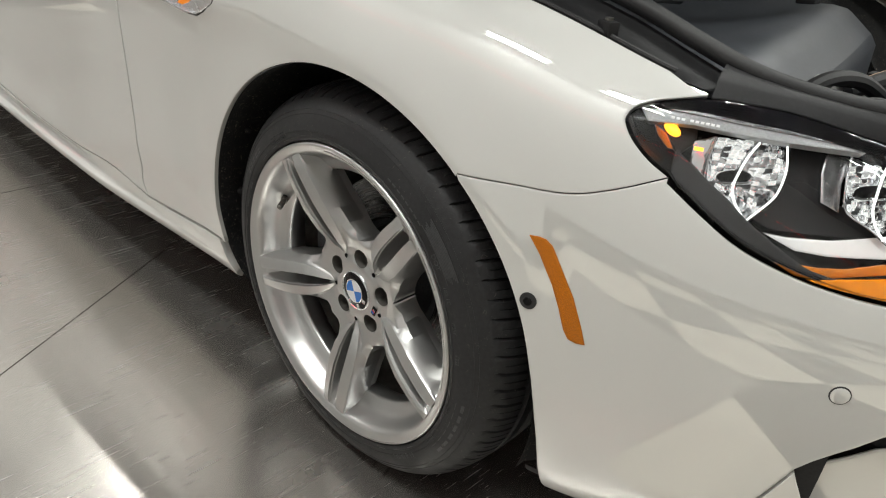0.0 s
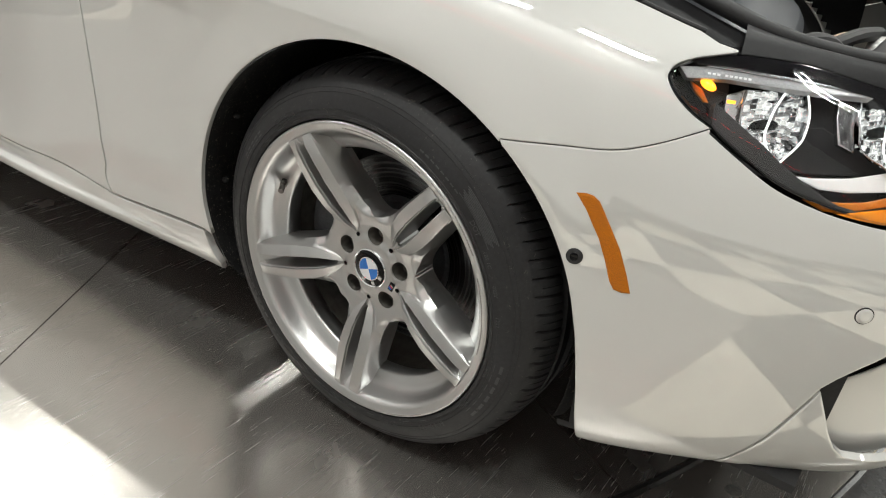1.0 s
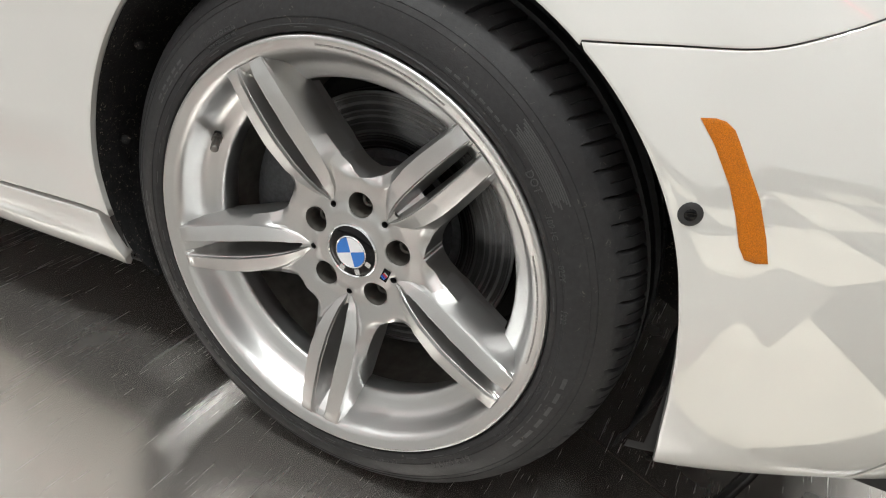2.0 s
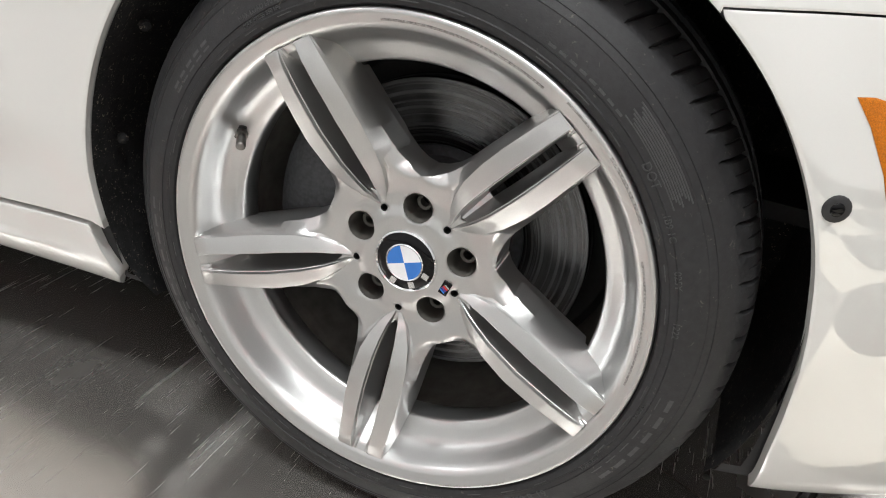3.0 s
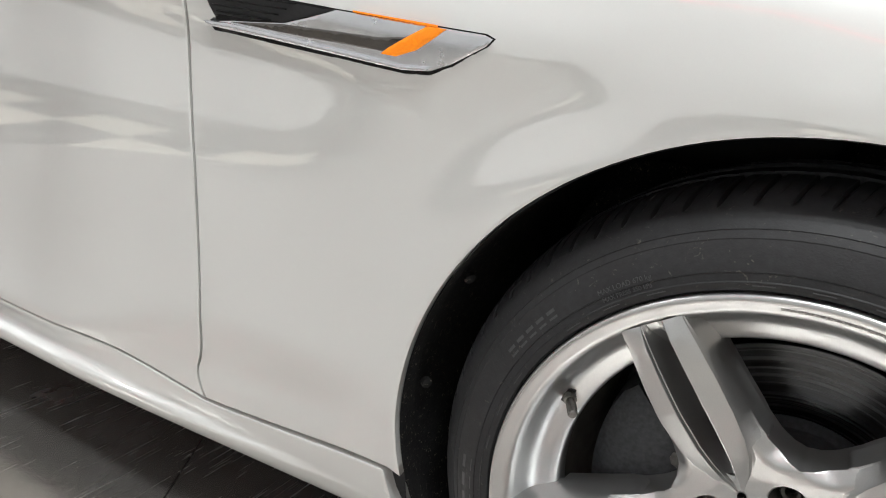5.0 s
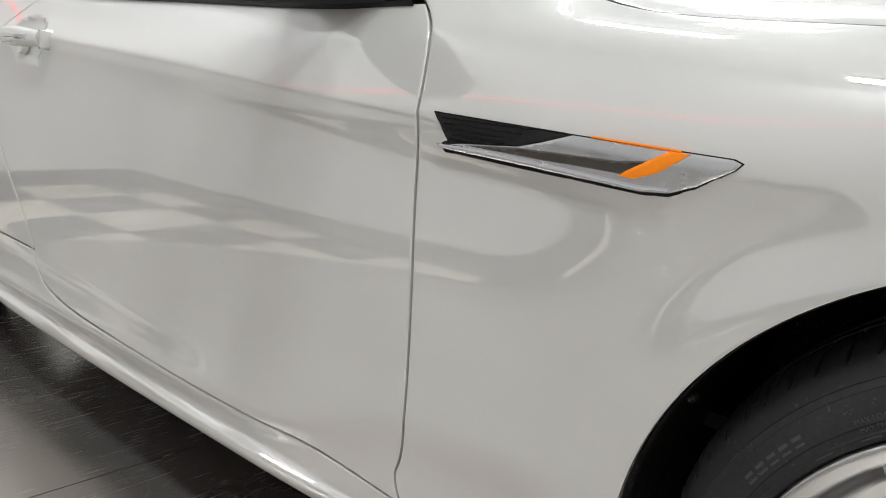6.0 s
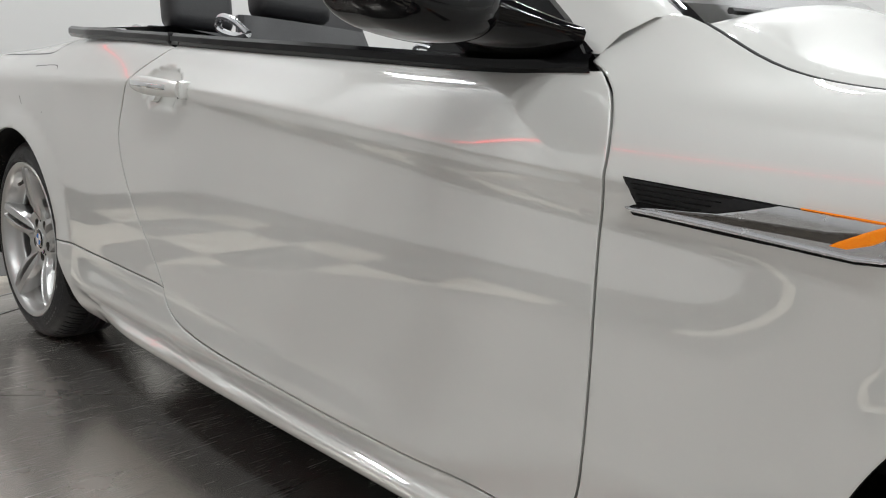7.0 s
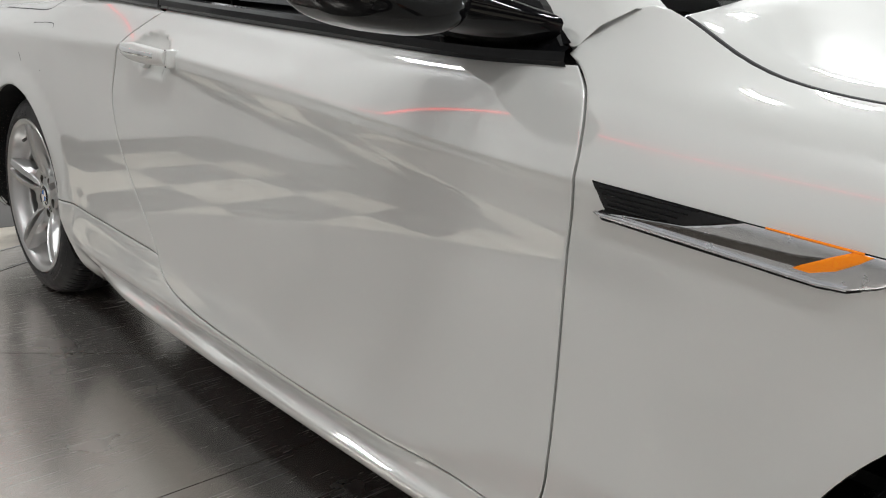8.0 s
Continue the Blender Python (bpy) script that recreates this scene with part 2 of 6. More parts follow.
def _blend(values, v):
    """Uniform cubic B-spline over the lines with held ends."""
    v = np.clip(np.asarray(v, float), 0, NV)
    i = np.minimum(v.astype(int), NV - 1)
    t = v - i
    P = np.stack([2 * values[0] - values[1]] + list(values) + [2 * values[-1] - values[-2]], 0)
    k = np.arange(len(v))
    a, b, c, d = P[i, k], P[i + 1, k], P[i + 2, k], P[i + 3, k]
    return ((1 - t) ** 3 * a + (3 * t ** 3 - 6 * t ** 2 + 4) * b + (-3 * t ** 3 + 3 * t ** 2 + 3 * t + 1) * c + t ** 3 * d) / 6


# cross-section of the door: upright belly, flaring out again above the sill
_FLANK = hermite_keys([(.23, -.054), (.27, -.0515), (.30, -.0475), (.335, -.0395), (.37, -.0330), (.415, -.0305), (.48, -.0300), (.58, -.0299), (.70, -.0300), (.735, -.0306), (.765, -.0334), (.785, -.0370), (.80, -.0400), (.85, -.0420)], .35)
_BLADE_Z = hermite_keys([(-2.34, .290), (-2.14, .252), (-1.92, .238), (-1.58, .235), (-1.2, .231), (-.8, .224), (-.4, .212)])
_BLADE_UP = hermite_keys([(-2.36, .0), (-2.30, .001), (-2.0, .026), (-1.6, .028), (-1.0, .020), (-.6, .008), (-.42, .0)])


def ramp(a, lo, hi):
    u = np.clip((a - lo) / (hi - lo), 0, 1)
    return u * u * (3 - 2 * u)


ARCHES = ((0.002, 0.329, 0.381, 0.008), (-WHEELBASE, 0.333, 0.368, 0.016))


def skin(s, v, depth=0.0):
    """Points of the skin at length s and line number v, pushed in by depth."""
    s, v = np.asarray(s, float).ravel(), np.asarray(v, float).ravel()
    z = _blend([f(s) for f in _LZ], v)
    inset = _blend([f(s) for f in _LI], v)
    zc = _LZ[8](s)
    zr = z + (.80 - zc) * ramp(z, .48, .74)
    zr = np.where(zr < .39, .39 - (.39 - zr) * (.15 + .85 * (1 - ramp(s, -1.25, -.62))), zr)
    w = ramp(s, -2.50, -2.25) * (1 - ramp(s, -.58, -.34)) * ramp(z, .245 + .06 * ramp(s, -1.0, -.6), .295 + .11 * ramp(s, -1.0, -.6)) * (1 - ramp(zr, .775, .800))
    inset = inset + (_FLANK(zr) + .006 * ((s + 1.4) / .8) ** 2 - inset) * w
    # blade along the side skirt
    zb = z - _BLADE_Z(s)
    inset = inset - _BLADE_UP(s) * (1 - ramp(zb, -.004, .007)) * ramp(zb, -.085, -.030)
    for ax, az, ar, high in ARCHES:
        r = np.hypot(s - ax, z - az)
        u = np.clip(1 - (r - ar) / 0.085, 0, 1.25)
        inset = inset - high * np.clip(u, 0, 1) ** 2 * (3 - 2 * np.clip(u, 0, 1)) * np.clip((0.86 - z) / 0.12, 0, 1) * np.clip((z - 0.24) / 0.10, 0, 1)
    # finger cup behind the door handle
    q = np.hypot((s + 1.830) / 0.100, (z - 0.850) / 0.050)
    inset = inset + 0.022 * np.clip(1 - q ** 2, 0, 1) ** 0.8 * np.clip((1.02 - q) * 8, 0, 1)
    x, y, nx, ny = plan(s)
    return np.stack([x + nx * (inset + depth), y + ny * (inset + depth), z], 1)


def skin_normal(s, v):
    e = 0.004
    a = skin(s + e, v) - skin(s - e, v)
    b = skin(s, v + 10 * e) - skin(s, v - 10 * e)
    n = np.cross(a, b)
    return n / np.linalg.norm(n, axis=1)[:, None]


def v_of(s, z):
    """The line number at which the skin at s reaches height z."""
    s, z = np.asarray(s, float).ravel(), np.asarray(z, float).ravel()
    lo, hi = np.zeros(len(s)), np.full(len(s), float(NV))
    zz = [f(s) for f in _LZ]
    for _ in range(26):
        mid = (lo + hi) / 2
        up = _blend(zz, mid) < z
        lo, hi = np.where(up, mid, lo), np.where(up, hi, mid)
    return (lo + hi) / 2


VS = 0.085             # metres that one line number stands for when panels are meshed


def inside(poly, pts):
    x, y = pts[:, 0], pts[:, 1]
    hit = np.zeros(len(pts), bool)
    for (x0, y0), (x1, y1) in zip(poly, np.roll(poly, -1, 0)):
        c = (y0 > y) != (y1 > y)
        hit ^= c & (x < (x1 - x0) * (y - y0) / ((y1 - y0) if y1 != y0 else 1e-12) + x0)
    return hit


def resample(pts, step=0.012):
    pts = np.asarray(pts, float)
    out = []
    for a, b in zip(pts, np.roll(pts, -1, 0)):
        n = max(1, int(round(np.linalg.norm(b - a) / step)))
        out += [a + (b - a) * k / n for k in range(n)]
    return np.array(out)


def shrink(poly, d):
    """The outline moved inward by d."""
    e = np.roll(poly, -1, 0) - poly
    e /= np.linalg.norm(e, axis=1)[:, None] + 1e-12
    n = np.stack([-e[:, 1], e[:, 0]], 1)
    m = n + np.roll(n, 1, 0)
    m /= np.maximum(np.linalg.norm(m, axis=1)[:, None], 0.5)
    area = np.sum(poly[:, 0] * np.roll(poly[:, 1], -1) - np.roll(poly[:, 0], -1) * poly[:, 1])
    return poly + m * d * (1 if area > 0 else -1)


def fill(outline, step):
    """Triangles that fill a flat outline, with a fine row along its edge."""
    from mathutils import geometry
    ring = shrink(outline, 0.0035)
    ring = ring[inside(outline, ring)]
    core = shrink(outline, step * 0.6)
    gx = np.arange(outline[:, 0].min(), outline[:, 0].max(), step)
    gy = np.arange(outline[:, 1].min(), outline[:, 1].max(), step)
    grid = np.array([(x + (j % 2) * step / 2, y) for j, y in enumerate(gy) for x in gx])
    grid = grid[inside(core, grid)] if len(grid) else grid.reshape(0, 2)
    pts = np.concatenate([outline, ring, grid])
    n = len(outline)
    res = geometry.delaunay_2d_cdt([Vector(p) for p in pts], [(i, (i + 1) % n) for i in range(n)], [], 0, 1e-6)
    V = np.array([tuple(p) for p in res[0]])
    F = np.array([f for f in res[2] if len(f) == 3])
    F = F[inside(outline, V[F].mean(1))]
    return V, F


def edge_loops(F):
    seen = {}
    for f in F:
        for a, b in ((f[0], f[1]), (f[1], f[2]), (f[2], f[0])):
            if (b, a) in seen:
                del seen[(b, a)]
            else:
                seen[(a, b)] = 1
    return list(seen)


def skin_panel(name, outline, mat, parent, label="", step=0.016, lift=0.0, flange=0.012, mirror=True, zmode=True):
    """A body panel: outline in (s, z), filled on the skin, with rolled edges turned in. Both sides of the car."""
    o = np.asarray(outline, float)
    if zmode:
        o = resample(o, 0.012)
        o = np.stack([o[:, 0], v_of(o[:, 0], o[:, 1]) * VS], 1)
    o = resample(o, 0.013)
    V, F = fill(o, step)
    s, v = V[:, 0], V[:, 1] / VS
    P, N = skin(s, v, -lift), skin_normal(s, v)
    t = V[F]
    flip = np.cross(t[:, 1] - t[:, 0], t[:, 2] - t[:, 0]) < 0
    F = np.where(flip[:, None], F[:, ::-1], F)
    rim = edge_loops(F)
    onrim = sorted({a for a, b in rim})
    # rolled edge: rim points tip outward and sit a little lower
    out = np.zeros_like(P)
    for a, b in rim:
        d = P[b] - P[a]
        w = np.cross(d, N[a])
        w /= np.linalg.norm(w) + 1e-12
        out[a] += w
        out[b] += w
    NN = N.copy()
    for a in onrim:
        w = out[a] / (np.linalg.norm(out[a]) + 1e-12)
        P[a] = P[a] - 0.0012 * N[a]
        NN[a] = N[a] * 0.85 + w * 0.45
        NN[a] /= np.linalg.norm(NN[a])
    verts, faces = list(P), [tuple(f) for f in F]
    corners = [NN[k] for f in faces for k in f]
    index, side_n = {}, {}
    for a in onrim:
        w = out[a] / (np.linalg.norm(out[a]) + 1e-12)
        index[a] = len(verts)
        verts.append(P[a] - flange * N[a])
        side_n[a] = side_n[index[a]] = w
    for a, b in rim:
        q = (b, a, index[a], index[b])
        faces.append(q)
        corners += [side_n[k] for k in q]
    ob = mesh_ob(name, verts, faces, mat, parent, label, corner_normals=corners)
    if mirror:
        verts = [(p[0], 2 * AXIS_Y - p[1], p[2]) for p in verts]
        back, at = [], 0
        for f in faces:
            back += [(n[0], -n[1], n[2]) for n in corners[at:at + len(f)][::-1]]
            at += len(f)
        mesh_ob(name, verts, [f[::-1] for f in faces], mat, parent, label, corner_normals=back)
    return ob


def arc(cx, cz, r, a0, a1, n=24):
    return [(cx + r * math.cos(radians(a0 + (a1 - a0) * k / n)), cz + r * math.sin(radians(a0 + (a1 - a0) * k / n))) for k in range(n + 1)]


def zline(fz, s0, s1, n=24, dz=0.0):
    """Points (s, z) along a line of the loft."""
    ss = np.linspace(s0, s1, n + 1)
    return [(float(s), float(z) + dz) for s, z in zip(ss, fz(ss))]


car = thing("car", "white two-door convertible with its top down and front lid raised", "car", (-1.4, AXIS_Y, 0))
GAP = 0.0021

# seams in (s, z)
DOOR_FRONT = [(-.673, .262), (-.681, .285), (-.682, .303), (-.674, .325), (-.667, .36), (-.665, .40), (-.666, .48), (-.668, .55), (-.671, .63), (-.672, .69), (-.669, .745), (-.669, .772), (-.671, .80), (-.679, .840), (-.692, .872), (-.709, .892)]
SILL_SEAM = [(-.672, .2595), (-.80, .272), (-1.0, .282), (-1.30, .291), (-1.55, .300), (-1.674, .311), (-1.75, .326), (-1.795, .345), (-1.822, .366), (-1.832, .386)]
DOOR_REAR = [(-1.832, .386), (-1.885, .447), (-1.975, .540), (-2.038, .625), (-2.070, .710), (-2.060, .770), (-2.020, .836), (-1.972, .882), (-1.91, .918), (-1.86, .945)]


def off(points, ds=0.0, dz=0.0):
    return [(s + ds, z + dz) for s, z in points]


def curve2(points, n=60):
    return [tuple(p) for p in smooth_line([(a, b) for a, b in points], n)]


def top_line(s0, s1, n=20, back=0.02):
    ss = np.linspace(s0, s1, n + 1)
    zz = skin(ss, np.full(n + 1, NV - back))[:, 2]
    return [(float(a), float(b)) for a, b in zip(ss, zz)]


# front wing
_front = curve2(DOOR_FRONT)
BUMPER_SEAM = curve2([(.235, .635), (.30, .642), (.378, .650), (.43, .667), (.488, .693)], 20)
LAMP_BACK = curve2([(.488, .693), (.462, .706), (.440, .722), (.427, .736), (.423, .746), (.430, .757), (.450, .765), (.475, .770), (.503, .7745)], 30)
wing = (off(_front, GAP) + [(-.722, .904), (-.742, .914), (-.735, .932), (-.712, .972)] + top_line(-.66, .450, 50) + [(.478, .7805), (.503, .7757)]
        + LAMP_BACK[::-1] + off(BUMPER_SEAM[::-1], 0, .0009) + arc(.002, .329, .381, 52.5, 189.5, 60) + [(-.392, .2695 + GAP), (-.50, .2655 + GAP), (-.60, .262 + GAP)])
skin_panel("front_wing", wing, PAINT, car, "white painted front wing with flared arch")

# door
door_outline = (off(_front[::-1], -GAP) + curve2([(a, b + GAP) for a, b in SILL_SEAM], 50)[1:] + off(curve2(DOOR_REAR, 60), GAP)[1:]
                + [(a, min(b, .9 + .0)) if a > -.95 else (a, b) for a, b in top_line(-1.86, -.72, 30)])
door = skin_panel("door", door_outline, PAINT, car, "white painted door with long crease")

# rear quarter
quarter = (off(curve2(DOOR_REAR, 60)[::-1], -GAP) + [(-1.87, .3875 + GAP), (-2.12, .391 + GAP), (-2.491, .394 + GAP)]
           + arc(-WHEELBASE, .333, .368, 10.2, 176, 60) + [(-3.30, .37), (-3.36, .50), (-3.50, .60), (-3.62, .70), (-3.66, .80), (-3.60, .90)] + top_line(-3.50, -1.89, 40))
skin_panel("rear_quarter", quarter, PAINT, car, "white painted rear quarter panel")

# side skirt
skirt = ([(-.672, .258 - GAP)] + off(curve2(SILL_SEAM, 50), 0, -GAP)[1:] + [(-1.87, .3875 - GAP), (-2.12, .391 - GAP), (-2.491, .394 - GAP), (-2.486, .35), (-2.468, .30), (-2.435, .24), (-2.395, .19), (-2.38, .158)]
         + zline(_LZ[0], -2.36, -.392, 40, .008) + [(-.375, .190), (-.39, .23), (-.398, .266 - GAP), (-.50, .262 - GAP), (-.60, .2595 - GAP)])
skin_panel("side_skirt", skirt, PAINT, car, "white side skirt with a bulging blade", flange=.03, step=.009)

# front bumper and rear bumper
LAMP_LOW = [(.488, .690), (.533, .663), (.577, .639), (.622, .6235), (.671, .612), (.743, .603), (.85, .602), (.98, .612)]
bumper = (off(BUMPER_SEAM, 0, -.0009) + off(curve2(LAMP_LOW, 40), 0, -.003)
          + [(1.30, .612), (1.30, .50), (.98, .50), (.88, .485), (.788, .446), (.765, .424), (.746, .408), (.728, .391), (.713, .373), (.690, .318), (.669, .270), (.640, .222), (.618, .186)]
          + zline(_LZ[0], .60, .425, 10, .006) + [(.411, .164), (.4065, .194), (.402, .228), (.397, .282), (.3885, .345), (.381, .385)] + arc(.002, .329, .381, 14, 51.6, 30))
skin_panel("front_bumper", bumper, PAINT, car, "white front bumper cover")
splitter = [(.7145, .3665), (.733, .330), (.750, .295), (.768, .268), (.790, .249), (.83, .242), (.95, .245), (1.30, .25), (1.30, .198), (.95, .19), (.80, .186), (.70, .183), (.624, .184), (.645, .2225), (.673, .2695), (.694, .317)]
skin_panel("lower_bumper_corner", splitter, PAINT, car, "white lower bumper corner")
skin_panel("air_duct", [(.60, .335), (.66, .345), (.70, .352), (.728, .356), (.751, .366), (.778, .383), (.805, .402), (.88, .425), (1.0, .435), (1.0, .225), (.80, .222), (.70, .215), (.62, .225)], PAINT, car, "white air duct blade", lift=-.030, flange=.002)
duct_mesh = skin_panel("duct_mesh", [(.66, .33), (.75, .345), (1.0, .38), (1.0, .50), (.88, .495), (.79, .462), (.74, .425), (.66, .375)], MATT_BLACK, car, "black honeycomb duct mesh", lift=-.045, flange=.004)
for k in range(7):
    a, b = .735 + .021 * k, .372 + .0135 * k
    skin_panel("mesh_bar", [(a, b + .022), (a + .003, b + .022), (a + .001 + .010 * (k % 2), b), (a - .002 + .010 * (k % 2), b)], GLOSS_BLACK, duct_mesh, lift=-.038, flange=.004, step=.01, mirror=False)
rear_bumper = [(-3.245, .36)] + arc(-WHEELBASE, .333, .368, 177, 196, 8) + [(-3.24, .22), (-3.6, .23), (-4.2, .25), (-4.7, .25), (-4.7, .70), (-4.2, .70), (-3.64, .695), (-3.52, .59), (-3.38, .50), (-3.32, .37)]
skin_panel("rear_bumper", rear_bumper, PAINT, car, "white rear bumper cover")


def shell(name, s0, s1, v0, v1, depth, mat, parent, ns, nv, cut=True):
    """A dark inner shell behind the skin so that panel gaps look dark, open at the wheels."""
    ss, vv = np.linspace(s0, s1, ns + 1), np.linspace(v0, v1, nv + 1)
    S, W = np.meshgrid(ss, vv, indexing="ij")
    P = skin(S.ravel(), W.ravel(), depth)
    keep = []
    for i in range(ns):
        for j in range(nv):
            q = [i * (nv + 1) + j, (i + 1) * (nv + 1) + j, (i + 1) * (nv + 1) + j + 1, i * (nv + 1) + j + 1]
            c = P[q].mean(0)
            if cut and any(math.hypot(P[k][0] - ax, P[k][2] - az) < ar + .004 for ax, az, ar, _ in ARCHES for k in q):
                continue
            if cut and c[0] > .40 and c[2] > .50:
                continue
            keep.append(q)
    mesh_ob(name, P, keep, mat, parent)
    mesh_ob(name, [(p[0], 2 * AXIS_Y - p[1], p[2]) for p in P], keep, mat, parent)


# dark sheet added behind the panels to blacken their gaps
shell("gap_backing_shell", -3.6, .75, 0.6, NV - .3, .016, DARK_GAP, car, 220, 50)

# ---- wheels, brakes and arch liners ----
HUB = (0.0, 0.0, 0.330)
SPOKE0 = 122.3


def fill_holes(outline, holes, lines, step):
    """Triangles of a flat outline with holes; lines become edges."""
    from mathutils import geometry
    pts, edges = [], []

    def add(poly, closed):
        n0 = len(pts)
        pts.extend([tuple(p) for p in poly])
        m = len(poly)
        edges.extend([(n0 + i, n0 + (i + 1) % m) for i in range(m if closed else m - 1)])
    outline = np.asarray(outline, float)
    add(outline, True)
    for h in holes:
        add(h, True)
    for l in lines:
        add(l, False)
    gx = np.arange(outline[:, 0].min(), outline[:, 0].max(), step)
    gy = np.arange(outline[:, 1].min(), outline[:, 1].max(), step)
    g = np.array([(x + (j % 2) * step / 2, y) for j, y in enumerate(gy) for x in gx])
    g = g[inside(outline, g)]
    fixed = np.array(pts)
    g = g[[np.min(np.sum((fixed - p) ** 2, 1)) > (0.55 * step) ** 2 for p in g]]
    for h in holes:
        g = g[~inside(np.asarray(h), g)]
    allp = np.concatenate([fixed, g])
    res = geometry.delaunay_2d_cdt([Vector(p) for p in allp], edges, [], 0, 1e-7)
    V = np.array([tuple(p) for p in res[0]])
    F = np.array([f for f in res[2] if len(f) == 3])
    c = V[F].mean(1)
    keep = inside(outline, c)
    for h in holes:
        keep &= ~inside(np.asarray(h), c)
    F = F[keep]
    t = V[F]
    flip = np.cross(t[:, 1] - t[:, 0], t[:, 2] - t[:, 0]) < 0
    return V, np.where(flip[:, None], F[:, ::-1], F)


DISH_R = [0, .050, .062, .075, .095, .12, .16, .20, .24, .26]
DISH_Y = [.036, .036, .040, .039, .031, .0215, .0105, .004, .0, -.001]
RING_R = [.205, .212, .224, .230, .234, .241, .247]
RING_Y = [.0450, .0405, .0335, .0270, .0190, .003, -.002]
ARM_T = [.079, .088, .10, .12, .15, .18, .205, .220, .230, .236, .2405]
ARM_U = [.0588, .0505, .0445, .0400, .0385, .0365, .0345, .0325, .0310, .0300, .0292]
FLANK_T, FLANK_W = [.08, .11, .2, .225, .245], [.0125, .0125, .0090, .0075, .0080]
SLOT_T = [.064, .075, .10, .15, .20, .243]
SLOT_U = [.0005, .0022, .0048, .0075, .0092, .0104]


def wheel_face(angle_list):
    """Heights of the twin-spoke face; x, z about the hub, y inward."""
    ax = [radians(a) for a in angle_list]

    def height(p):
        x, z = p[:, 0], p[:, 1]
        r = np.hypot(x, z)
        th = np.arctan2(z, x)
        best_u, best_t = np.full(len(x), 9.0), np.zeros(len(x))
        for a in ax:
            d = (th - a + np.pi) % (2 * np.pi) - np.pi
            u, t = np.abs(r * np.sin(d)), r * np.cos(d)
            use = (np.abs(d) < radians(36.01))
            best_u, best_t = np.where(use, u, best_u), np.where(use, t, best_t)
        u, t = best_u, best_t
        base = np.interp(r, DISH_R, DISH_Y)
        arm = np.interp(t, ARM_T, ARM_U)
        slot = np.interp(t, SLOT_T, SLOT_U)
        flank_w = np.interp(t, FLANK_T, FLANK_W)
        crest = arm - flank_w
        grow = np.clip((t - .066) / .03, 0, 1)
        deep = np.minimum(.012, np.maximum(np.interp(r, RING_R, RING_Y) - base + .004, .004))
        f = np.clip((u - crest) / np.maximum(flank_w, 1e-4), 0, 1)
        y = base + deep * f ** 1.15 * np.clip((t - .078) / .02, 0.15, 1)
        y = y + .0045 * grow * np.clip((.238 - t) / .02, 0, 1)
        g = np.clip((slot - u) / .0030, 0, 1)
        y = y + g * grow * np.interp(t, [.07, .10, .19, .215, .232, .240], [.004, .016, .022, .018, .008, .0])
        y = y + .002 * np.clip((t - .236) / .004, 0, 1)
        # the hub pad and raised collars round the bolt holes
        return y
    return height


def spoke_arms(angles):
    outline, lines, holes = [], [], []
    ts = np.concatenate([np.linspace(.079, .12, 10), np.linspace(.125, .215, 16), np.linspace(.220, .2405, 9)])
    for a in sorted(angles):
        c, s = math.cos(radians(a)), math.sin(radians(a))

        def put(t, u):
            return (t * c - u * s, t * s + u * c)
        arm = np.interp(ts, ARM_T, ARM_U)
        outline += [put(t, -u) for t, u in zip(ts, arm)]
        a1 = math.atan2(arm[-1], ts[-1])
        rr = math.hypot(arm[-1], ts[-1])
        outline += [(rr * math.cos(radians(a) + q), rr * math.sin(radians(a) + q)) for q in np.linspace(-a1, a1, 15)[1:-1]]
        outline += [put(t, u) for t, u in zip(ts[::-1], arm[::-1])]
        tl = np.linspace(.085, .2385, 40)
        sl, al = np.interp(tl, SLOT_T, SLOT_U), np.interp(tl, ARM_T, ARM_U)
        fw = np.interp(tl, FLANK_T, FLANK_W)
        cr = al - fw
        for side in (-1, 1):
            lines.append([put(t, side * (u + .0004)) for t, u in zip(tl, sl)])
            for q in (0, .3, .6, .85):
                lines.append([put(t, side * (u + q * g)) for t, u, g in zip(tl, cr, fw)])
            lines.append([put(t, side * (u + (w - u) * .52)) for t, u, w in zip(tl, sl, cr)])
        th = np.linspace(.080, .236, 26)
        hw = .38 * np.interp(th, BLADE_T, BLADE_OUT) - .0012
        hw[0] = hw[-1] = .0010
        holes.append([put(t, -u) for t, u in zip(th, hw)] + [put(t, u) for t, u in zip(th[::-1], hw[::-1])])
    return outline, holes, lines


BLADE_T = [.066, .072, .080, .10, .12, .15, .18, .21, .2405]
BLADE_OUT = [.0046, .0085, .0150, .0245, .0298, .0325, .0322, .0302, .0276]
FLOOR_T = [.066, .072, .082, .095, .11, .20, .214, .226, .235, .2415]
FLOOR_D = [.0005, .0030, .0100, .0240, .0420, .0440, .0300, .0140, .0035, .0005]


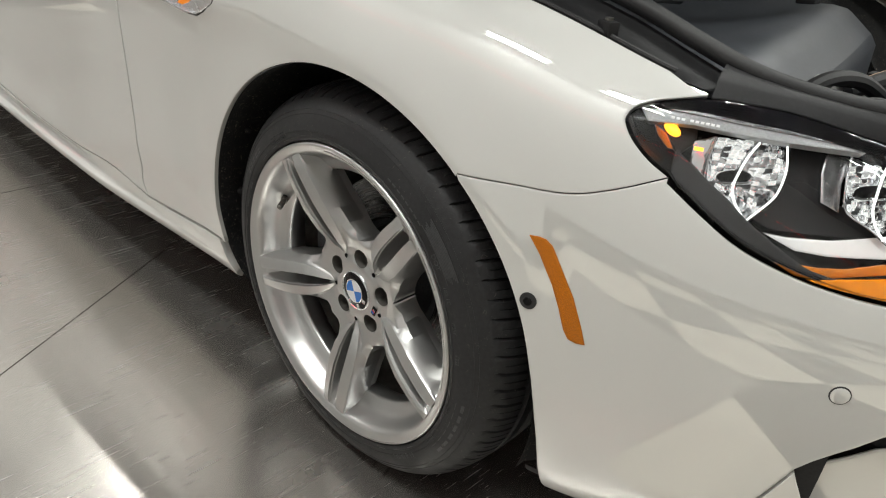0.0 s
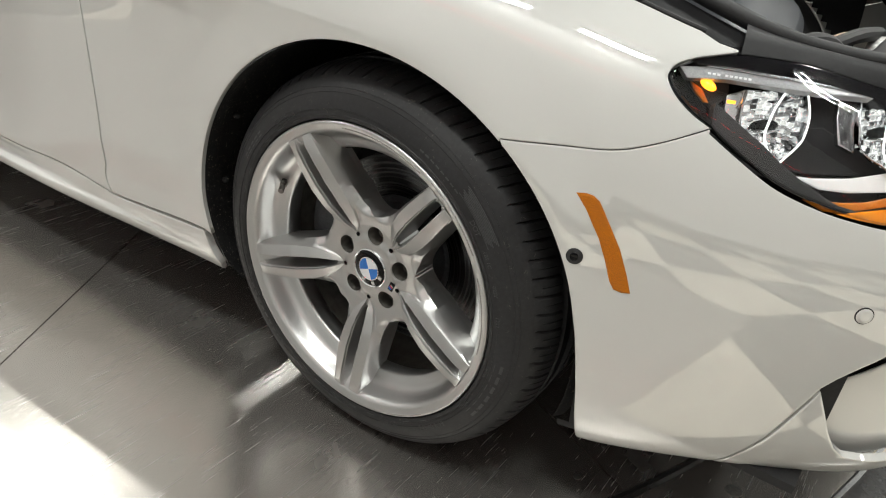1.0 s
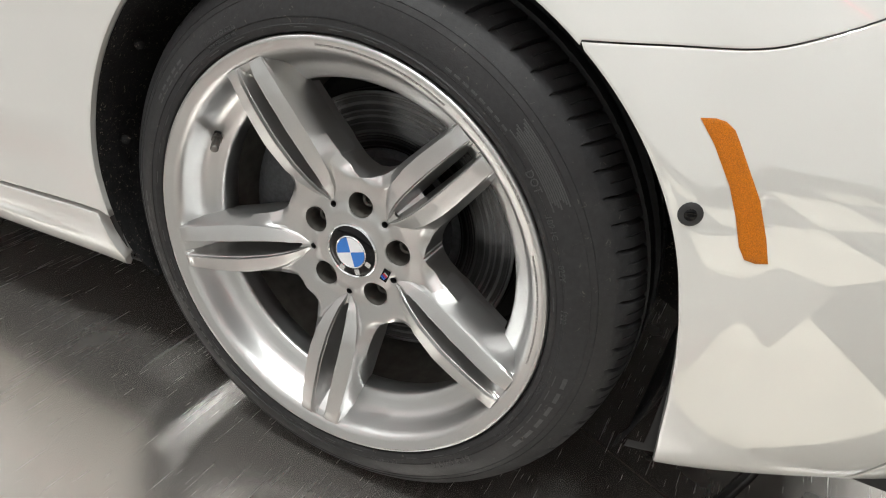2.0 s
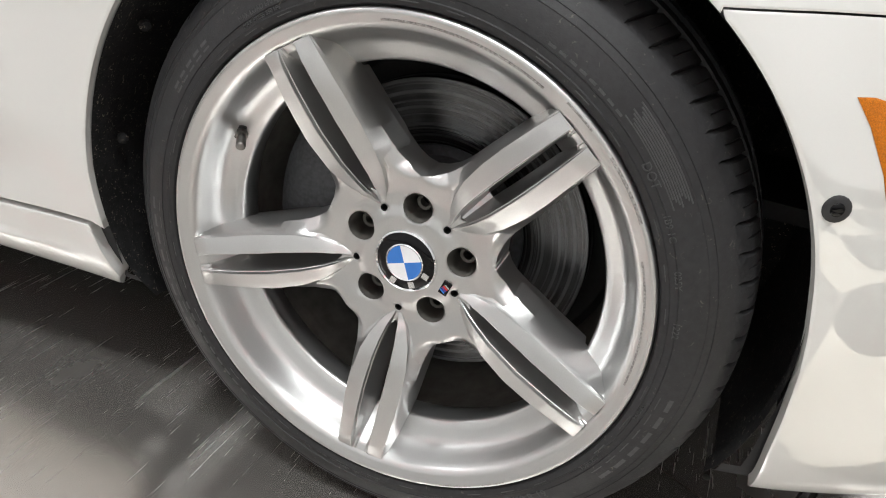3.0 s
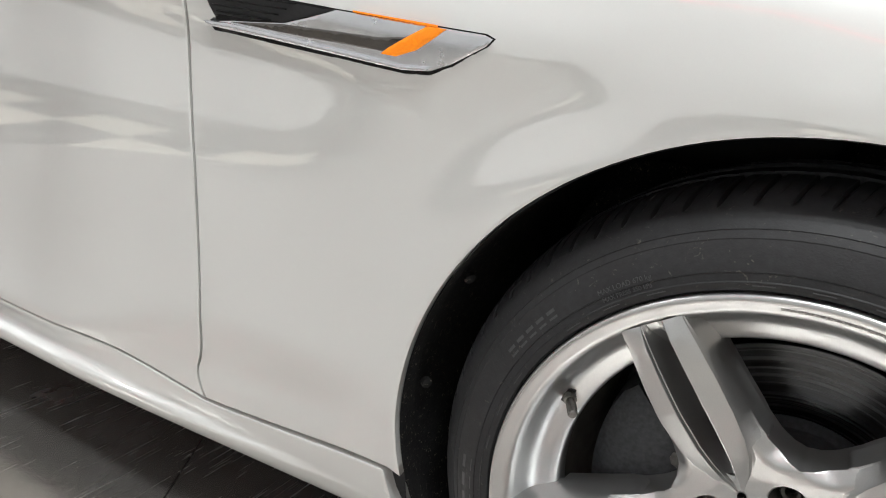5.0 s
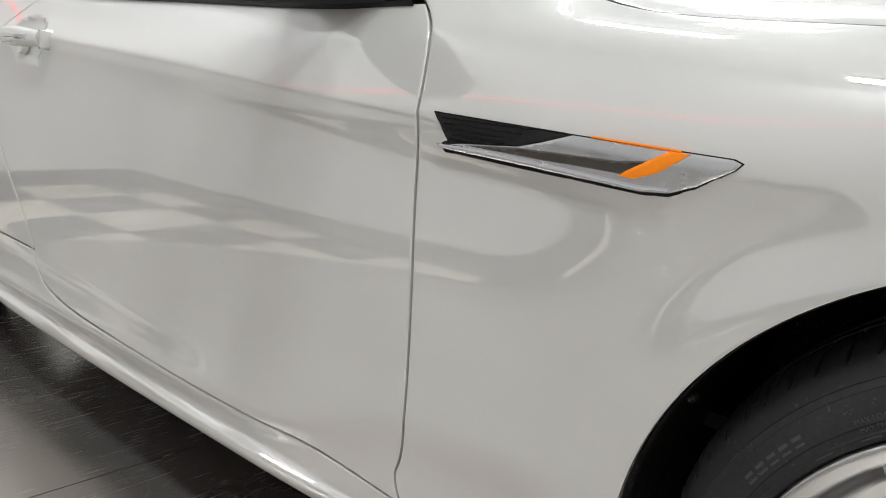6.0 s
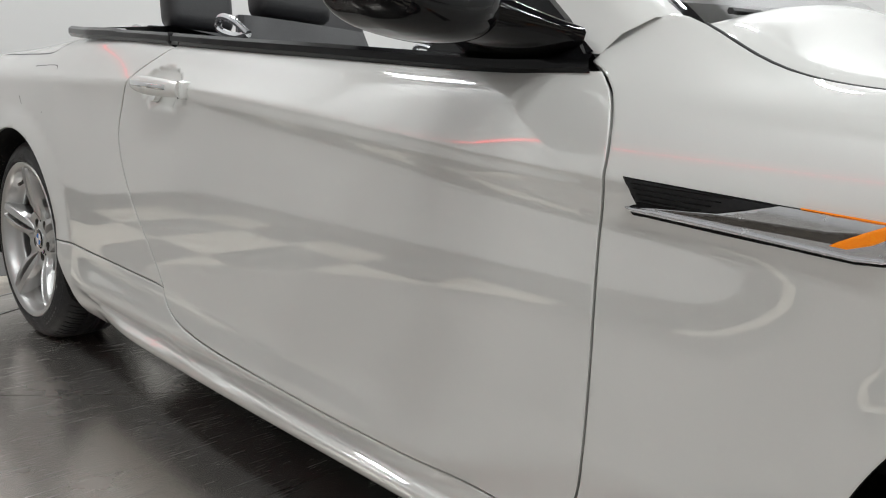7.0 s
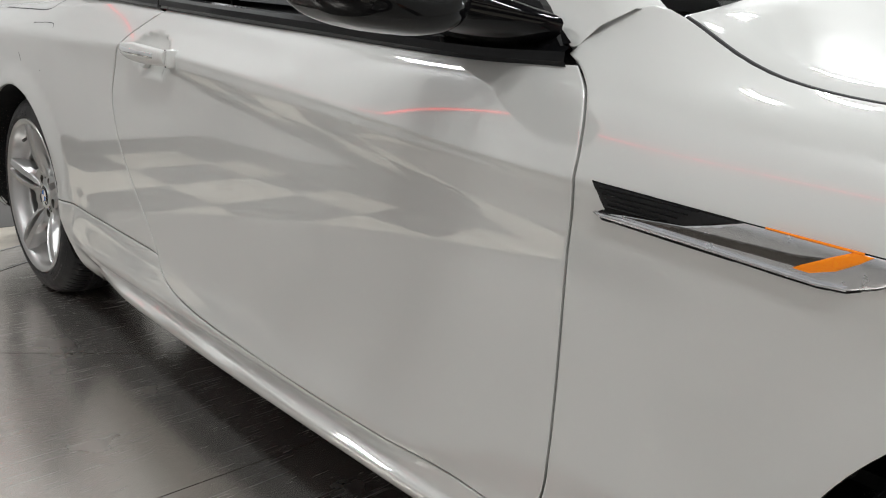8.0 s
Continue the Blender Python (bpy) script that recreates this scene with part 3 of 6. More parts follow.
def twin_spoke(angle, parent):
    """A twin spoke: two leaves with a crisp ridge beside a deep slot that opens through the wheel."""
    c, s = math.cos(radians(angle)), math.sin(radians(angle))
    bm = bmesh.new()
    rows = []
    ts = np.concatenate([np.linspace(.066, .10, 14), np.linspace(.104, .225, 40), np.linspace(.228, .2415, 9)])
    for t in ts:
        uo = float(np.interp(t, BLADE_T, BLADE_OUT))
        ur, us = .38 * uo, float(np.interp(t, [.066, .08, .10, .15, .20, .2415], [.0006, .0014, .0028, .0044, .0054, .0060]))
        us = min(us, ur * .62)
        w = uo - ur
        d = float(np.interp(t, FLOOR_T, FLOOR_D))
        fade = float(np.clip((.2425 - t) / .018, 0, 1)) ** .6
        start = float(np.clip((t - .062) / .022, 0, 1))
        ramp_out = float(np.clip((.240 - t) / .02, .15, 1))
        grow = float(np.clip((t - .084) / .030, 0, 1))
        edge = uo + .004 + (float(np.interp(t, ARM_T, ARM_U)) + .0008 - uo - .004) * grow
        ring_r = math.hypot(t, edge)
        wall = .044 if ring_r < .203 else max(.006, float(np.interp(ring_r, RING_R, RING_Y) - np.interp(ring_r, DISH_R, DISH_Y)) + .002)
        half = [(us * .85, d), (us, d - .0015 * start), (us + (ur - us) * .45, d * .42), (us + (ur - us) * .70, d * .10 - .0008), (us + (ur - us) * .76, -.0020), (us + (ur - us) * .86, -.0026),
                (us + (ur - us) * .93, -.0042), (ur, -.0066), (ur + .05 * w, -.0068), (ur + .22 * w, -.0058), (ur + .50 * w, -.0042), (ur + .80 * w, -.0024), (ur + .97 * w, -.0010), (uo, .0004),
                (uo + .0014, .0030 * ramp_out), (uo + .45 * (edge - uo), .0025 + .0065 * grow * ramp_out), (edge, .0035 + .0145 * grow * ramp_out), (edge + .0010, .0045 + wall * grow)]
        row = []
        for u, h in [(-u, h) for u, h in half[::-1]] + [(0, d)] + half:
            base = float(np.interp(math.hypot(t, u), DISH_R, DISH_Y))
            hh = h * fade * start if h < 0 else h
            row.append(bm.verts.new((HUB[0] + t * c - u * s, base + hh, HUB[2] + t * s + u * c)))
        rows.append(row)
    n = len(rows[0])
    mid = n // 2
    for i, (a, b) in enumerate(zip(rows, rows[1:])):
        for k in range(n - 1):
            if .108 < ts[i] < .206 and k in (mid - 1, mid):
                continue
            bm.faces.new((a[k], a[k + 1], b[k + 1], b[k]))
    return part("twin_spoke", bm, ALLOY, parent, sharp=26)


def circle(cx, cz, r, n=24):
    return [(cx + r * math.cos(2 * math.pi * k / n), cz + r * math.sin(2 * math.pi * k / n)) for k in range(n)]


def build_wheel(parent):
    angles = [SPOKE0 - 72 * k for k in range(5)]
    outline, holes, lines = spoke_arms([a % 360 for a in angles])
    lugs = [(.0605 * math.cos(radians(a + 36)), .0605 * math.sin(radians(a + 36))) for a in angles]
    dots = [(.0605 * math.cos(radians(a)), .0605 * math.sin(radians(a))) for a in angles]
    holes += [circle(x, z, .0160) for x, z in lugs] + [circle(x, z, .0040, 14) for x, z in dots]
    height = wheel_face(angles)
    V, F = fill_holes(outline, holes, lines, .0036)
    Y = height(V)
    # soft dip towards each bolt hole
    for x, z in lugs:
        q = np.hypot(V[:, 0] - x, V[:, 1] - z)
        Y = Y + .0022 * np.clip(1 - (q - .0160) / .004, 0, 1) ** 2
    # face with normals of the height field, softened over about a millimetre
    e = .0026

    def soft(dx, dz):
        return height(V + np.array((dx, dz)))
    gx = (soft(e, 0) - soft(-e, 0) + soft(e, e) - soft(-e, e) + soft(e, -e) - soft(-e, -e)) / (6 * e)
    gz = (soft(0, e) - soft(0, -e) + soft(e, e) - soft(e, -e) + soft(-e, e) - soft(-e, -e)) / (6 * e)
    N = np.stack([gx, -np.ones(len(V)), gz], 1)
    N /= np.linalg.norm(N, axis=1)[:, None]
    verts = [(HUB[0] + p[0], y, HUB[2] + p[1]) for p, y in zip(V, Y)]
    norms = [tuple(n) for n in N]
    faces = [tuple(f) for f in F]
    rim = edge_loops(F)
    wall, acc, side_n = {}, {}, {}
    for a, b in rim:
        d = V[b] - V[a]
        w = np.array((d[1], -d[0])) / (np.hypot(*d) + 1e-12)
        for k in (a, b):
            acc[k] = acc.get(k, np.zeros(2)) + w
    for k, w in acc.items():
        w = w / (np.hypot(*w) + 1e-12)
        q = np.hypot(*V[k])
        back = min(.080, Y[k] + (.046 if q < .205 else .012))
        wall[k] = len(verts)
        verts.append((verts[k][0], max(back, Y[k] + .002), verts[k][2]))
        n = np.array((w[0], -.25, w[1]))
        n /= np.linalg.norm(n)
        side_n[k] = side_n[wall[k]] = tuple(n)
        # rolled edge on the face
        m = N[k] * .8 + n * .5
        norms[k] = tuple(m / np.linalg.norm(m))
    corners = [norms[k] for f in faces for k in f]
    for a, b in rim:
        q = (b, a, wall[a], wall[b])
        faces.append(q)
        corners += [side_n[k] for k in q]
    me_wheel = mesh_ob("wheel", verts, faces, ALLOY, parent, "silver twin-spoke alloy wheel with kerb scrapes", corner_normals=corners)
    for a in angles:
        twin_spoke(a, me_wheel)
    for a0, a1, r0, r1 in ((118, 134, .2515, .2575), (62, 98, .2475, .2500), (30, 44, .2530, .2572), (-8, 22, .2470, .2492), (50, 57, .2528, .2560), (136, 168, .2560, .2590), (-70, -52, .2545, .2580)):
        y0, y1 = [float(np.interp(q, [.2465, .2500, .2535, .2570, .2590], [-.0028, -.0035, -.0062, -.0066, -.0045])) - .0003 for q in (r0, r1)]
        lathe([(r0, y0 + .0004), (r0 + .0004, y0), ((r0 + r1) / 2, (y0 + y1) / 2 - .0002), (r1 - .0004, y1), (r1, y1 + .0004)], max(6, int((a1 - a0) * .8)), HUB, "kerb_scrape", SCRAPED, me_wheel, "bare grey kerb scrape", a0=radians(a0), a1=radians(a1))
    lathe([(.2150, .085), (.2085, .072), (.2050, .0500), (.2056, .0455), (.2075, .0432), (.2150, .0392), (.2215, .0358), (.2262, .0325), (.2300, .0270), (.2335, .0190), (.2370, .0100), (.2395, .0040), (.2425, .0), (.2465, -.0028),
           (.2500, -.0035), (.2535, -.0062), (.2570, -.0066), (.2590, -.0045), (.2597, .0), (.2597, .006)], 180, HUB, "rim_lip", ALLOY, me_wheel, "silver rim lip, scraped", sharp=60)
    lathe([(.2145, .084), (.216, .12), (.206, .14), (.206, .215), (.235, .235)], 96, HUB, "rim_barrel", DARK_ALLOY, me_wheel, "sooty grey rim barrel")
    lathe([(.0, .0315), (.020, .0312), (.0300, .0330), (.0325, .0345)], 48, HUB, "centre_cap", GLOSS_BLACK, me_wheel, "black centre cap with blue and white quarters")
    lathe([(.0322, .0338), (.0335, .0325), (.0350, .0335), (.0355, .0385)], 48, HUB, "cap_ring", CHROME, me_wheel, "thin chrome ring")
    lathe([(.0193, .0311), (.0203, .0302), (.0213, .0311)], 48, HUB, "emblem_ring", CHROME, me_wheel)
    for q in range(4):
        bm = bmesh.new()
        a0 = radians(SPOKE0 - 12 + 90 * q)
        mid = bm.verts.new((HUB[0], .0308, HUB[2]))
        ring = [bm.verts.new((HUB[0] + .0194 * math.cos(a0 + k * math.pi / 20), .0308, HUB[2] + .0194 * math.sin(a0 + k * math.pi / 20))) for k in range(11)]
        for k in range(10):
            bm.faces.new((mid, ring[k], ring[k + 1]))
        part("emblem_quarter", bm, (EMBLEM_BLUE, EMBLEM_WHITE)[q % 2], me_wheel)
    for a in (-20, -66, -114):
        b = radians(a)
        part("emblem_mark", box_bm(-.0034, .0034, -.0004, .0004, -.0036, .0036, m=Matrix.Translation((HUB[0] + .0262 * math.cos(b), .0316, HUB[2] + .0262 * math.sin(b))) @ Matrix.Rotation(-b + math.pi / 2, 4, "Y")), CHROME, me_wheel)
    b = radians(-20)
    part("badge", box_bm(-.0085, .0085, -.0008, .0012, -.0050, .0050, .0008, m=Matrix.Translation((HUB[0] + .0500 * math.cos(b), .0352, HUB[2] + .0500 * math.sin(b))) @ Matrix.Rotation(-b - math.pi / 2, 4, "Y")), GLOSS_BLACK, me_wheel, "small black badge with coloured stripes")
    for k, mat in enumerate((EMBLEM_BLUE, EMBLEM_PURPLE, EMBLEM_RED, CHROME)):
        part("badge_stripe", box_bm(-.005 + .0026 * k, -.0034 + .0026 * k, -.0004, .0004, -.0032, .0032, m=Matrix.Translation((HUB[0] + .0500 * math.cos(b), .0341, HUB[2] + .0500 * math.sin(b))) @ Matrix.Rotation(-b - math.pi / 2 + .3, 4, "Y")), mat, me_wheel)
    for x, z in lugs:
        c = (HUB[0] + x, 0, HUB[2] + z)
        lathe([(.0160, .040), (.0155, .046), (.0150, .078)], 20, c, "bolt_well", DARK_ALLOY, me_wheel)
        lathe([(.0055, .070), (.0055, .060), (.0085, .059), (.0095, .061), (.0095, .066), (.0125, .070), (.0150, .074)], 12, c, "wheel_bolt", DARK_ALLOY, me_wheel, "dark wheel bolt")
    for x, z in dots:
        lathe([(.0039, .039), (.0037, .052), (.0, .053)], 12, (HUB[0] + x, 0, HUB[2] + z), "dimple", DARK_GAP, me_wheel)
    # valve
    va = math.atan2(.092, -.207)
    vb = Vector((HUB[0] + .222 * math.cos(va), .036, HUB[2] + .224 * math.sin(va)))
    d = Vector((-.55 * math.cos(va), -.80, -.55 * math.sin(va))).normalized()
    part("valve_nut", tube_bm([vb, vb + .007 * d], .0068, 8), BOLT, me_wheel)
    part("valve_stem", tube_bm([vb + .006 * d, vb + .013 * d, vb + .0131 * d, vb + .026 * d, vb + .0275 * d], [.0042, .0042, .0052, .0052, .0040], 10), BOLT, me_wheel, "metal valve with grey cap")
    part("valve_seat", tube_bm([vb - .002 * d, vb + .001 * d], .0098, 16), DARK_GAP, me_wheel)
    build_tyre(me_wheel)
    letter_tyre(me_wheel)
    return me_wheel


def build_tyre(parent):
    """Tyre with a ribbed sidewall and a cut tread."""
    side = [(.2585, .008), (.2600, .000), (.2625, -.0045), (.2660, -.0065), (.2690, -.0068), (.2700, -.0056), (.2760, -.0050), (.2765, -.0058), (.2850, -.0042), (.2990, .0030), (.3000, .0028),
            (.3055, .0065), (.3062, .0060), (.3120, .0110), (.3180, .0165), (.3205, .0195)]
    shoulder = [(.3235, .0240), (.3275, .0315), (.3310, .0410), (.3335, .0520), (.3352, .0640), (.3362, .0745)]
    crown = [(.3295, .0765), (.3295, .0845), (.3368, .0865), (.3376, .1050), (.3310, .1070), (.3310, .1160), (.3378, .1180)]
    mirror = [(r, .236 - y) for r, y in reversed(side + shoulder + crown)]
    prof = [(r if r < .27 else .27 + (r - .27) * 1.07, y) for r, y in side + shoulder + crown + mirror]
    n0, n1 = len(side), len(side) + len(shoulder)
    N = 74
    offs = [0.0, .16, .20, .58, .62, .66, .70]
    bm = bmesh.new()
    rings = []
    for k in range(N):
        for j, o in enumerate(offs):
            ring = []
            for i, (r, y) in enumerate(prof):
                lean = 0.0
                cut = 0.0
                if n0 <= i < n1:
                    lean = -.5 * (i - n0) / (n1 - n0)
                    if j in (1,):
                        cut = 0.0052 if i > n0 else .0028
                    elif j in (4,) and i > n0 + 1:
                        cut = .0016
                elif n1 <= i < len(prof) - n1 and j == 1:
                    lean = -.5
                    cut = .002
                a = 2 * math.pi * (k + o + lean) / N
                ring.append(bm.verts.new((HUB[0] + (r - cut) * math.cos(a), y + .25 * cut, max(.001, HUB[2] + (r - cut) * math.sin(a)))))
            rings.append(ring)
    for k in range(len(rings)):
        a, b = rings[k], rings[(k + 1) % len(rings)]
        for i in range(len(prof) - 1):
            bm.faces.new((a[i], a[i + 1], b[i + 1], b[i]))
    return part("tyre", bm, RUBBER, parent, "black low-profile tyre with moulded lettering", sharp=28)


# lighter than the tyre rubber: light catching the relief is put into the colour
LETTER = material("lightened_tyre_lettering", (0.046, 0.046, 0.047), 0.42, grain=0.2, grain_scale=300)


def side_y(r):
    r = r if r < .27 else .27 + (r - .27) / 1.07
    return float(np.interp(r, [.2600, .2625, .2660, .2700, .2760, .2850, .2990, .3055, .3120, .3180, .3205], [.0, -.0045, -.0065, -.0056, -.0050, -.0042, .0030, .0065, .0110, .0165, .0195]))


def tyre_text(words, angle, r, size, parent, inward=False):
    """Raised words bent round the sidewall; angle is where they are centred."""
    cu = bpy.data.curves.new("words", "FONT")
    cu.body, cu.size, cu.align_x, cu.extrude = words, size, "CENTER", .0004
    tmp = bpy.data.objects.new("words", cu)
    scene.collection.objects.link(tmp)
    me = bpy.data.meshes.new_from_object(tmp.evaluated_get(bpy.context.evaluated_depsgraph_get()))
    bpy.data.objects.remove(tmp)
    bpy.data.curves.remove(cu)
    for v in me.vertices:
        q = r + (v.co.y if not inward else -v.co.y)
        a = radians(angle) + (-1 if not inward else 1) * v.co.x / r
        v.co = Vector((HUB[0] + q * math.cos(a), side_y(q) - .0004 - v.co.z, HUB[2] + q * math.sin(a)))
    me.materials.clear()
    me.materials.append(LETTER)
    ob = new("lettering", me)
    ob.parent = parent
    ob.matrix_parent_inverse = parent.matrix_world.inverted()
    return ob


def tyre_bar(a0, a1, r, high, parent):
    """A plain raised bar on the sidewall for words that are not spelled out."""
    bm = bmesh.new()
    n = max(4, int(abs(a1 - a0) / 1.2))
    rows = []
    for k in range(n + 1):
        a = radians(a0 + (a1 - a0) * k / n)
        rows.append([bm.verts.new((HUB[0] + q * math.cos(a), side_y(q) - d, HUB[2] + q * math.sin(a))) for q, d in ((r - high / 2, -.0005), (r - high / 2, .0006), (r + high / 2, .0006), (r + high / 2, -.0005))])
    for a, b in zip(rows, rows[1:]):
        for k in range(3):
            bm.faces.new((a[k], a[k + 1], b[k + 1], b[k]))
    return part("moulded_bar", bm, LETTER, parent, smooth=False)


def letter_tyre(parent):
    tyre_text("245/40 R 19", -50, .284, .0125, parent, True)
    tyre_text("245/40R19  94Y", -71, .2775, .0062, parent, True)
    tyre_text("TREADWEAR 500   TRACTION A   TEMPERATURE A", -98, .2715, .0045, parent, True)
    tyre_text("DOT", 38, .2735, .0110, parent)
    tyre_text("1B9 1C", 28, .2740, .0085, parent)
    tyre_text("025Y", 18, .2740, .0085, parent)
    tyre_text("1222", 8, .2740, .0085, parent)
    tyre_text("RADIAL", -12, .2735, .0058, parent, True)
    tyre_text("TUBELESS", -30, .2735, .0058, parent, True)
    tyre_text("MAX LOAD 670 kg", 124, .2790, .0062, parent)
    tyre_text("MAX PRESS 350 kPa", 124, .2720, .0055, parent)
    for k in range(9):
        w = 9 - .6 * (k % 4)
        tyre_bar(40 - w, 40 + w, .2985 - .0030 * k * .62, .0011, parent)
    # two long maker's words as rows of blocks
    for a0, step, count, r, high in ((152, -2.9, 5, .286, .0085), (179, 4.3, 8, .287, .0120), (-7, -4.3, 6, .288, .0130), (205, 3.2, 9, .276, .0030), (66, -2.2, 8, .2795, .0045)):
        for k in range(count):
            tyre_bar(a0 + step * k, a0 + step * (k + .68), r, high, parent)
    for a in range(0, 360, 9):
        if a % 4:
            tyre_bar(a, a + 3.5, .2665, .0008, parent)


EMBLEM_BLUE = material("emblem_blue", (0.02, 0.16, 0.55), 0.25, coat=0.6, grain=0.02)
EMBLEM_WHITE = material("emblem_white", (0.75, 0.76, 0.78), 0.25, coat=0.6, grain=0.02)
EMBLEM_RED = material("badge_red", (0.5, 0.02, 0.02), 0.3, grain=0.02)
EMBLEM_PURPLE = material("badge_violet", (0.08, 0.04, 0.25), 0.3, grain=0.02)
SCRAPED = material("bare_scraped_alloy", (0.34, 0.33, 0.32), 0.6, metal=0.7, grain=0.5, grain_scale=500, bump=0.9, bump_scale=700)
BOLT = material("grey_bolt_metal", (0.17, 0.165, 0.155), 0.4, metal=0.9, grain=0.2, grain_scale=300)


def disc_material():
    m = material("brake_disc_steel", (0.30, 0.30, 0.31), 0.26, metal=1.0)
    nt = m.node_tree
    b = nt.nodes["Principled BSDF"]
    tan = nt.nodes.new("ShaderNodeTangent")
    tan.direction_type, tan.axis = "RADIAL", "Y"
    nt.links.new(tan.outputs[0], b.inputs["Tangent"])
    b.inputs["Anisotropic"].default_value = 0.75
    co = nt.nodes.new("ShaderNodeTexCoord")
    off_ = nt.nodes.new("ShaderNodeVectorMath")
    off_.operation = "SUBTRACT"
    off_.inputs[1].default_value = (0.5, 0.5, 0.5)
    nt.links.new(co.outputs["Generated"], off_.inputs[0])
    flat = nt.nodes.new("ShaderNodeVectorMath")
    flat.operation = "MULTIPLY"
    flat.inputs[1].default_value = (1, 0, 1)
    nt.links.new(off_.outputs[0], flat.inputs[0])
    ln = nt.nodes.new("ShaderNodeVectorMath")
    ln.operation = "LENGTH"
    nt.links.new(flat.outputs[0], ln.inputs[0])
    n = nt.nodes.new("ShaderNodeTexNoise")
    n.noise_dimensions = "1D"
    n.inputs["Scale"].default_value = 60
    n.inputs["Detail"].default_value = 8
    nt.links.new(ln.outputs["Value"], n.inputs["W"])
    for lo, hi, sock in ((0.18, 0.34, "Roughness"),):
        r = nt.nodes.new("ShaderNodeMapRange")
        r.inputs[1].default_value, r.inputs[2].default_value, r.inputs[3].default_value, r.inputs[4].default_value = 0.3, 0.7, lo, hi
        nt.links.new(n.outputs[0], r.inputs[0])
        nt.links.new(r.outputs[0], b.inputs[sock])
    c = nt.nodes.new("ShaderNodeValToRGB")
    c.color_ramp.elements[0].position, c.color_ramp.elements[0].color = 0.28, (0.11, 0.11, 0.11, 1)
    c.color_ramp.elements[1].position, c.color_ramp.elements[1].color = 0.72, (0.17, 0.17, 0.175, 1)
    nt.links.new(n.outputs[0], c.inputs[0])
    nt.links.new(c.outputs[0], b.inputs["Base Color"])
    k = nt.nodes.new("ShaderNodeBump")
    k.inputs["Strength"].default_value, k.inputs["Distance"].default_value = 0.10, 0.0002
    nt.links.new(n.outputs[0], k.inputs["Height"])
    nt.links.new(k.outputs[0], b.inputs["Normal"])
    return m


DISC = disc_material()
CALIPER = material("cast_grey_caliper", (0.055, 0.058, 0.062), 0.55, metal=0.3, grain=0.3, bump=0.5, bump_scale=200)

wheel = build_wheel(car)


def wheel_pose(x, y, turn, flip):
    c = Vector(HUB)
    m = Matrix.Translation((x, y, HUB[2])) @ (Matrix.Rotation(math.pi, 4, "Z") if flip else Matrix.Identity(4)) @ Matrix.Rotation(radians(turn), 4, "Y")
    return m @ Matrix.Translation((-c.x, 0, -c.z))


for x, y, turn, flip in ((-WHEELBASE, 0.004, 31, False), (0.0, 2 * AXIS_Y, 20, True), (-WHEELBASE, 2 * AXIS_Y, 50, True)):
    copy_thing(wheel, wheel_pose(x, y, turn, flip))


def brakes(x, flip):
    s = -1 if flip else 1
    y0 = 2 * AXIS_Y if flip else 0.0

    def at(y):
        return y0 + s * y
    c = (x, 0, HUB[2])
    disc = lathe([(.100, at(.128)), (.103, at(.122)), (.1735, at(.1215)), (.1745, at(.1225)), (.1745, at(.1285)), (.165, at(.1285)), (.165, at(.142)), (.1745, at(.142)), (.1745, at(.150)), (.10, at(.150))], 96, c,
                 "brake_disc", DISC, car, "steel brake disc with worn rings", sharp=30)
    lathe([(.0, at(.083)), (.070, at(.083)), (.082, at(.087)), (.086, at(.095)), (.088, at(.128)), (.103, at(.130))], 64, c, "disc_hat", CALIPER, disc, "grey disc hub")
    bm = bmesh.new()
    prof = [(.095, .085), (.120, .078), (.165, .080), (.186, .092), (.190, .120), (.190, .165), (.10, .165)]
    rings = []
    for k in range(13):
        a = radians(148 + 5 * k)
        e = .88 if k in (0, 12) else 1
        rings.append([bm.verts.new((c[0] + (.14 + (r - .14) * e) * math.cos(a), at(.12 + (y - .12) * e), c[2] + (.14 + (r - .14) * e) * math.sin(a))) for r, y in prof])
    for a, b in zip(rings, rings[1:]):
        for i in range(len(prof) - 1):
            bm.faces.new((a[i], a[i + 1], b[i + 1], b[i]))
    bm.faces.new(rings[0])
    bm.faces.new(rings[-1][::-1])
    cal = part("brake_caliper", bm, CALIPER, car, "grey cast brake caliper")
    for a in (158, 196):
        b = radians(a)
        p = Vector((c[0] + .105 * math.cos(b), at(.078), c[2] + .105 * math.sin(b)))
        part("caliper_bolt", tube_bm([p, p + Vector((0, s * .05, 0))], .009, 8), BOLT, cal)
    lathe([(.02, at(.20)), (.198, at(.200)), (.205, at(.19))], 48, c, "dust_shield", DARK_GAP, car, "dark brake dust shield")


for x in (0.0, -WHEELBASE):
    for flip in (False, True):
        brakes(x, flip)


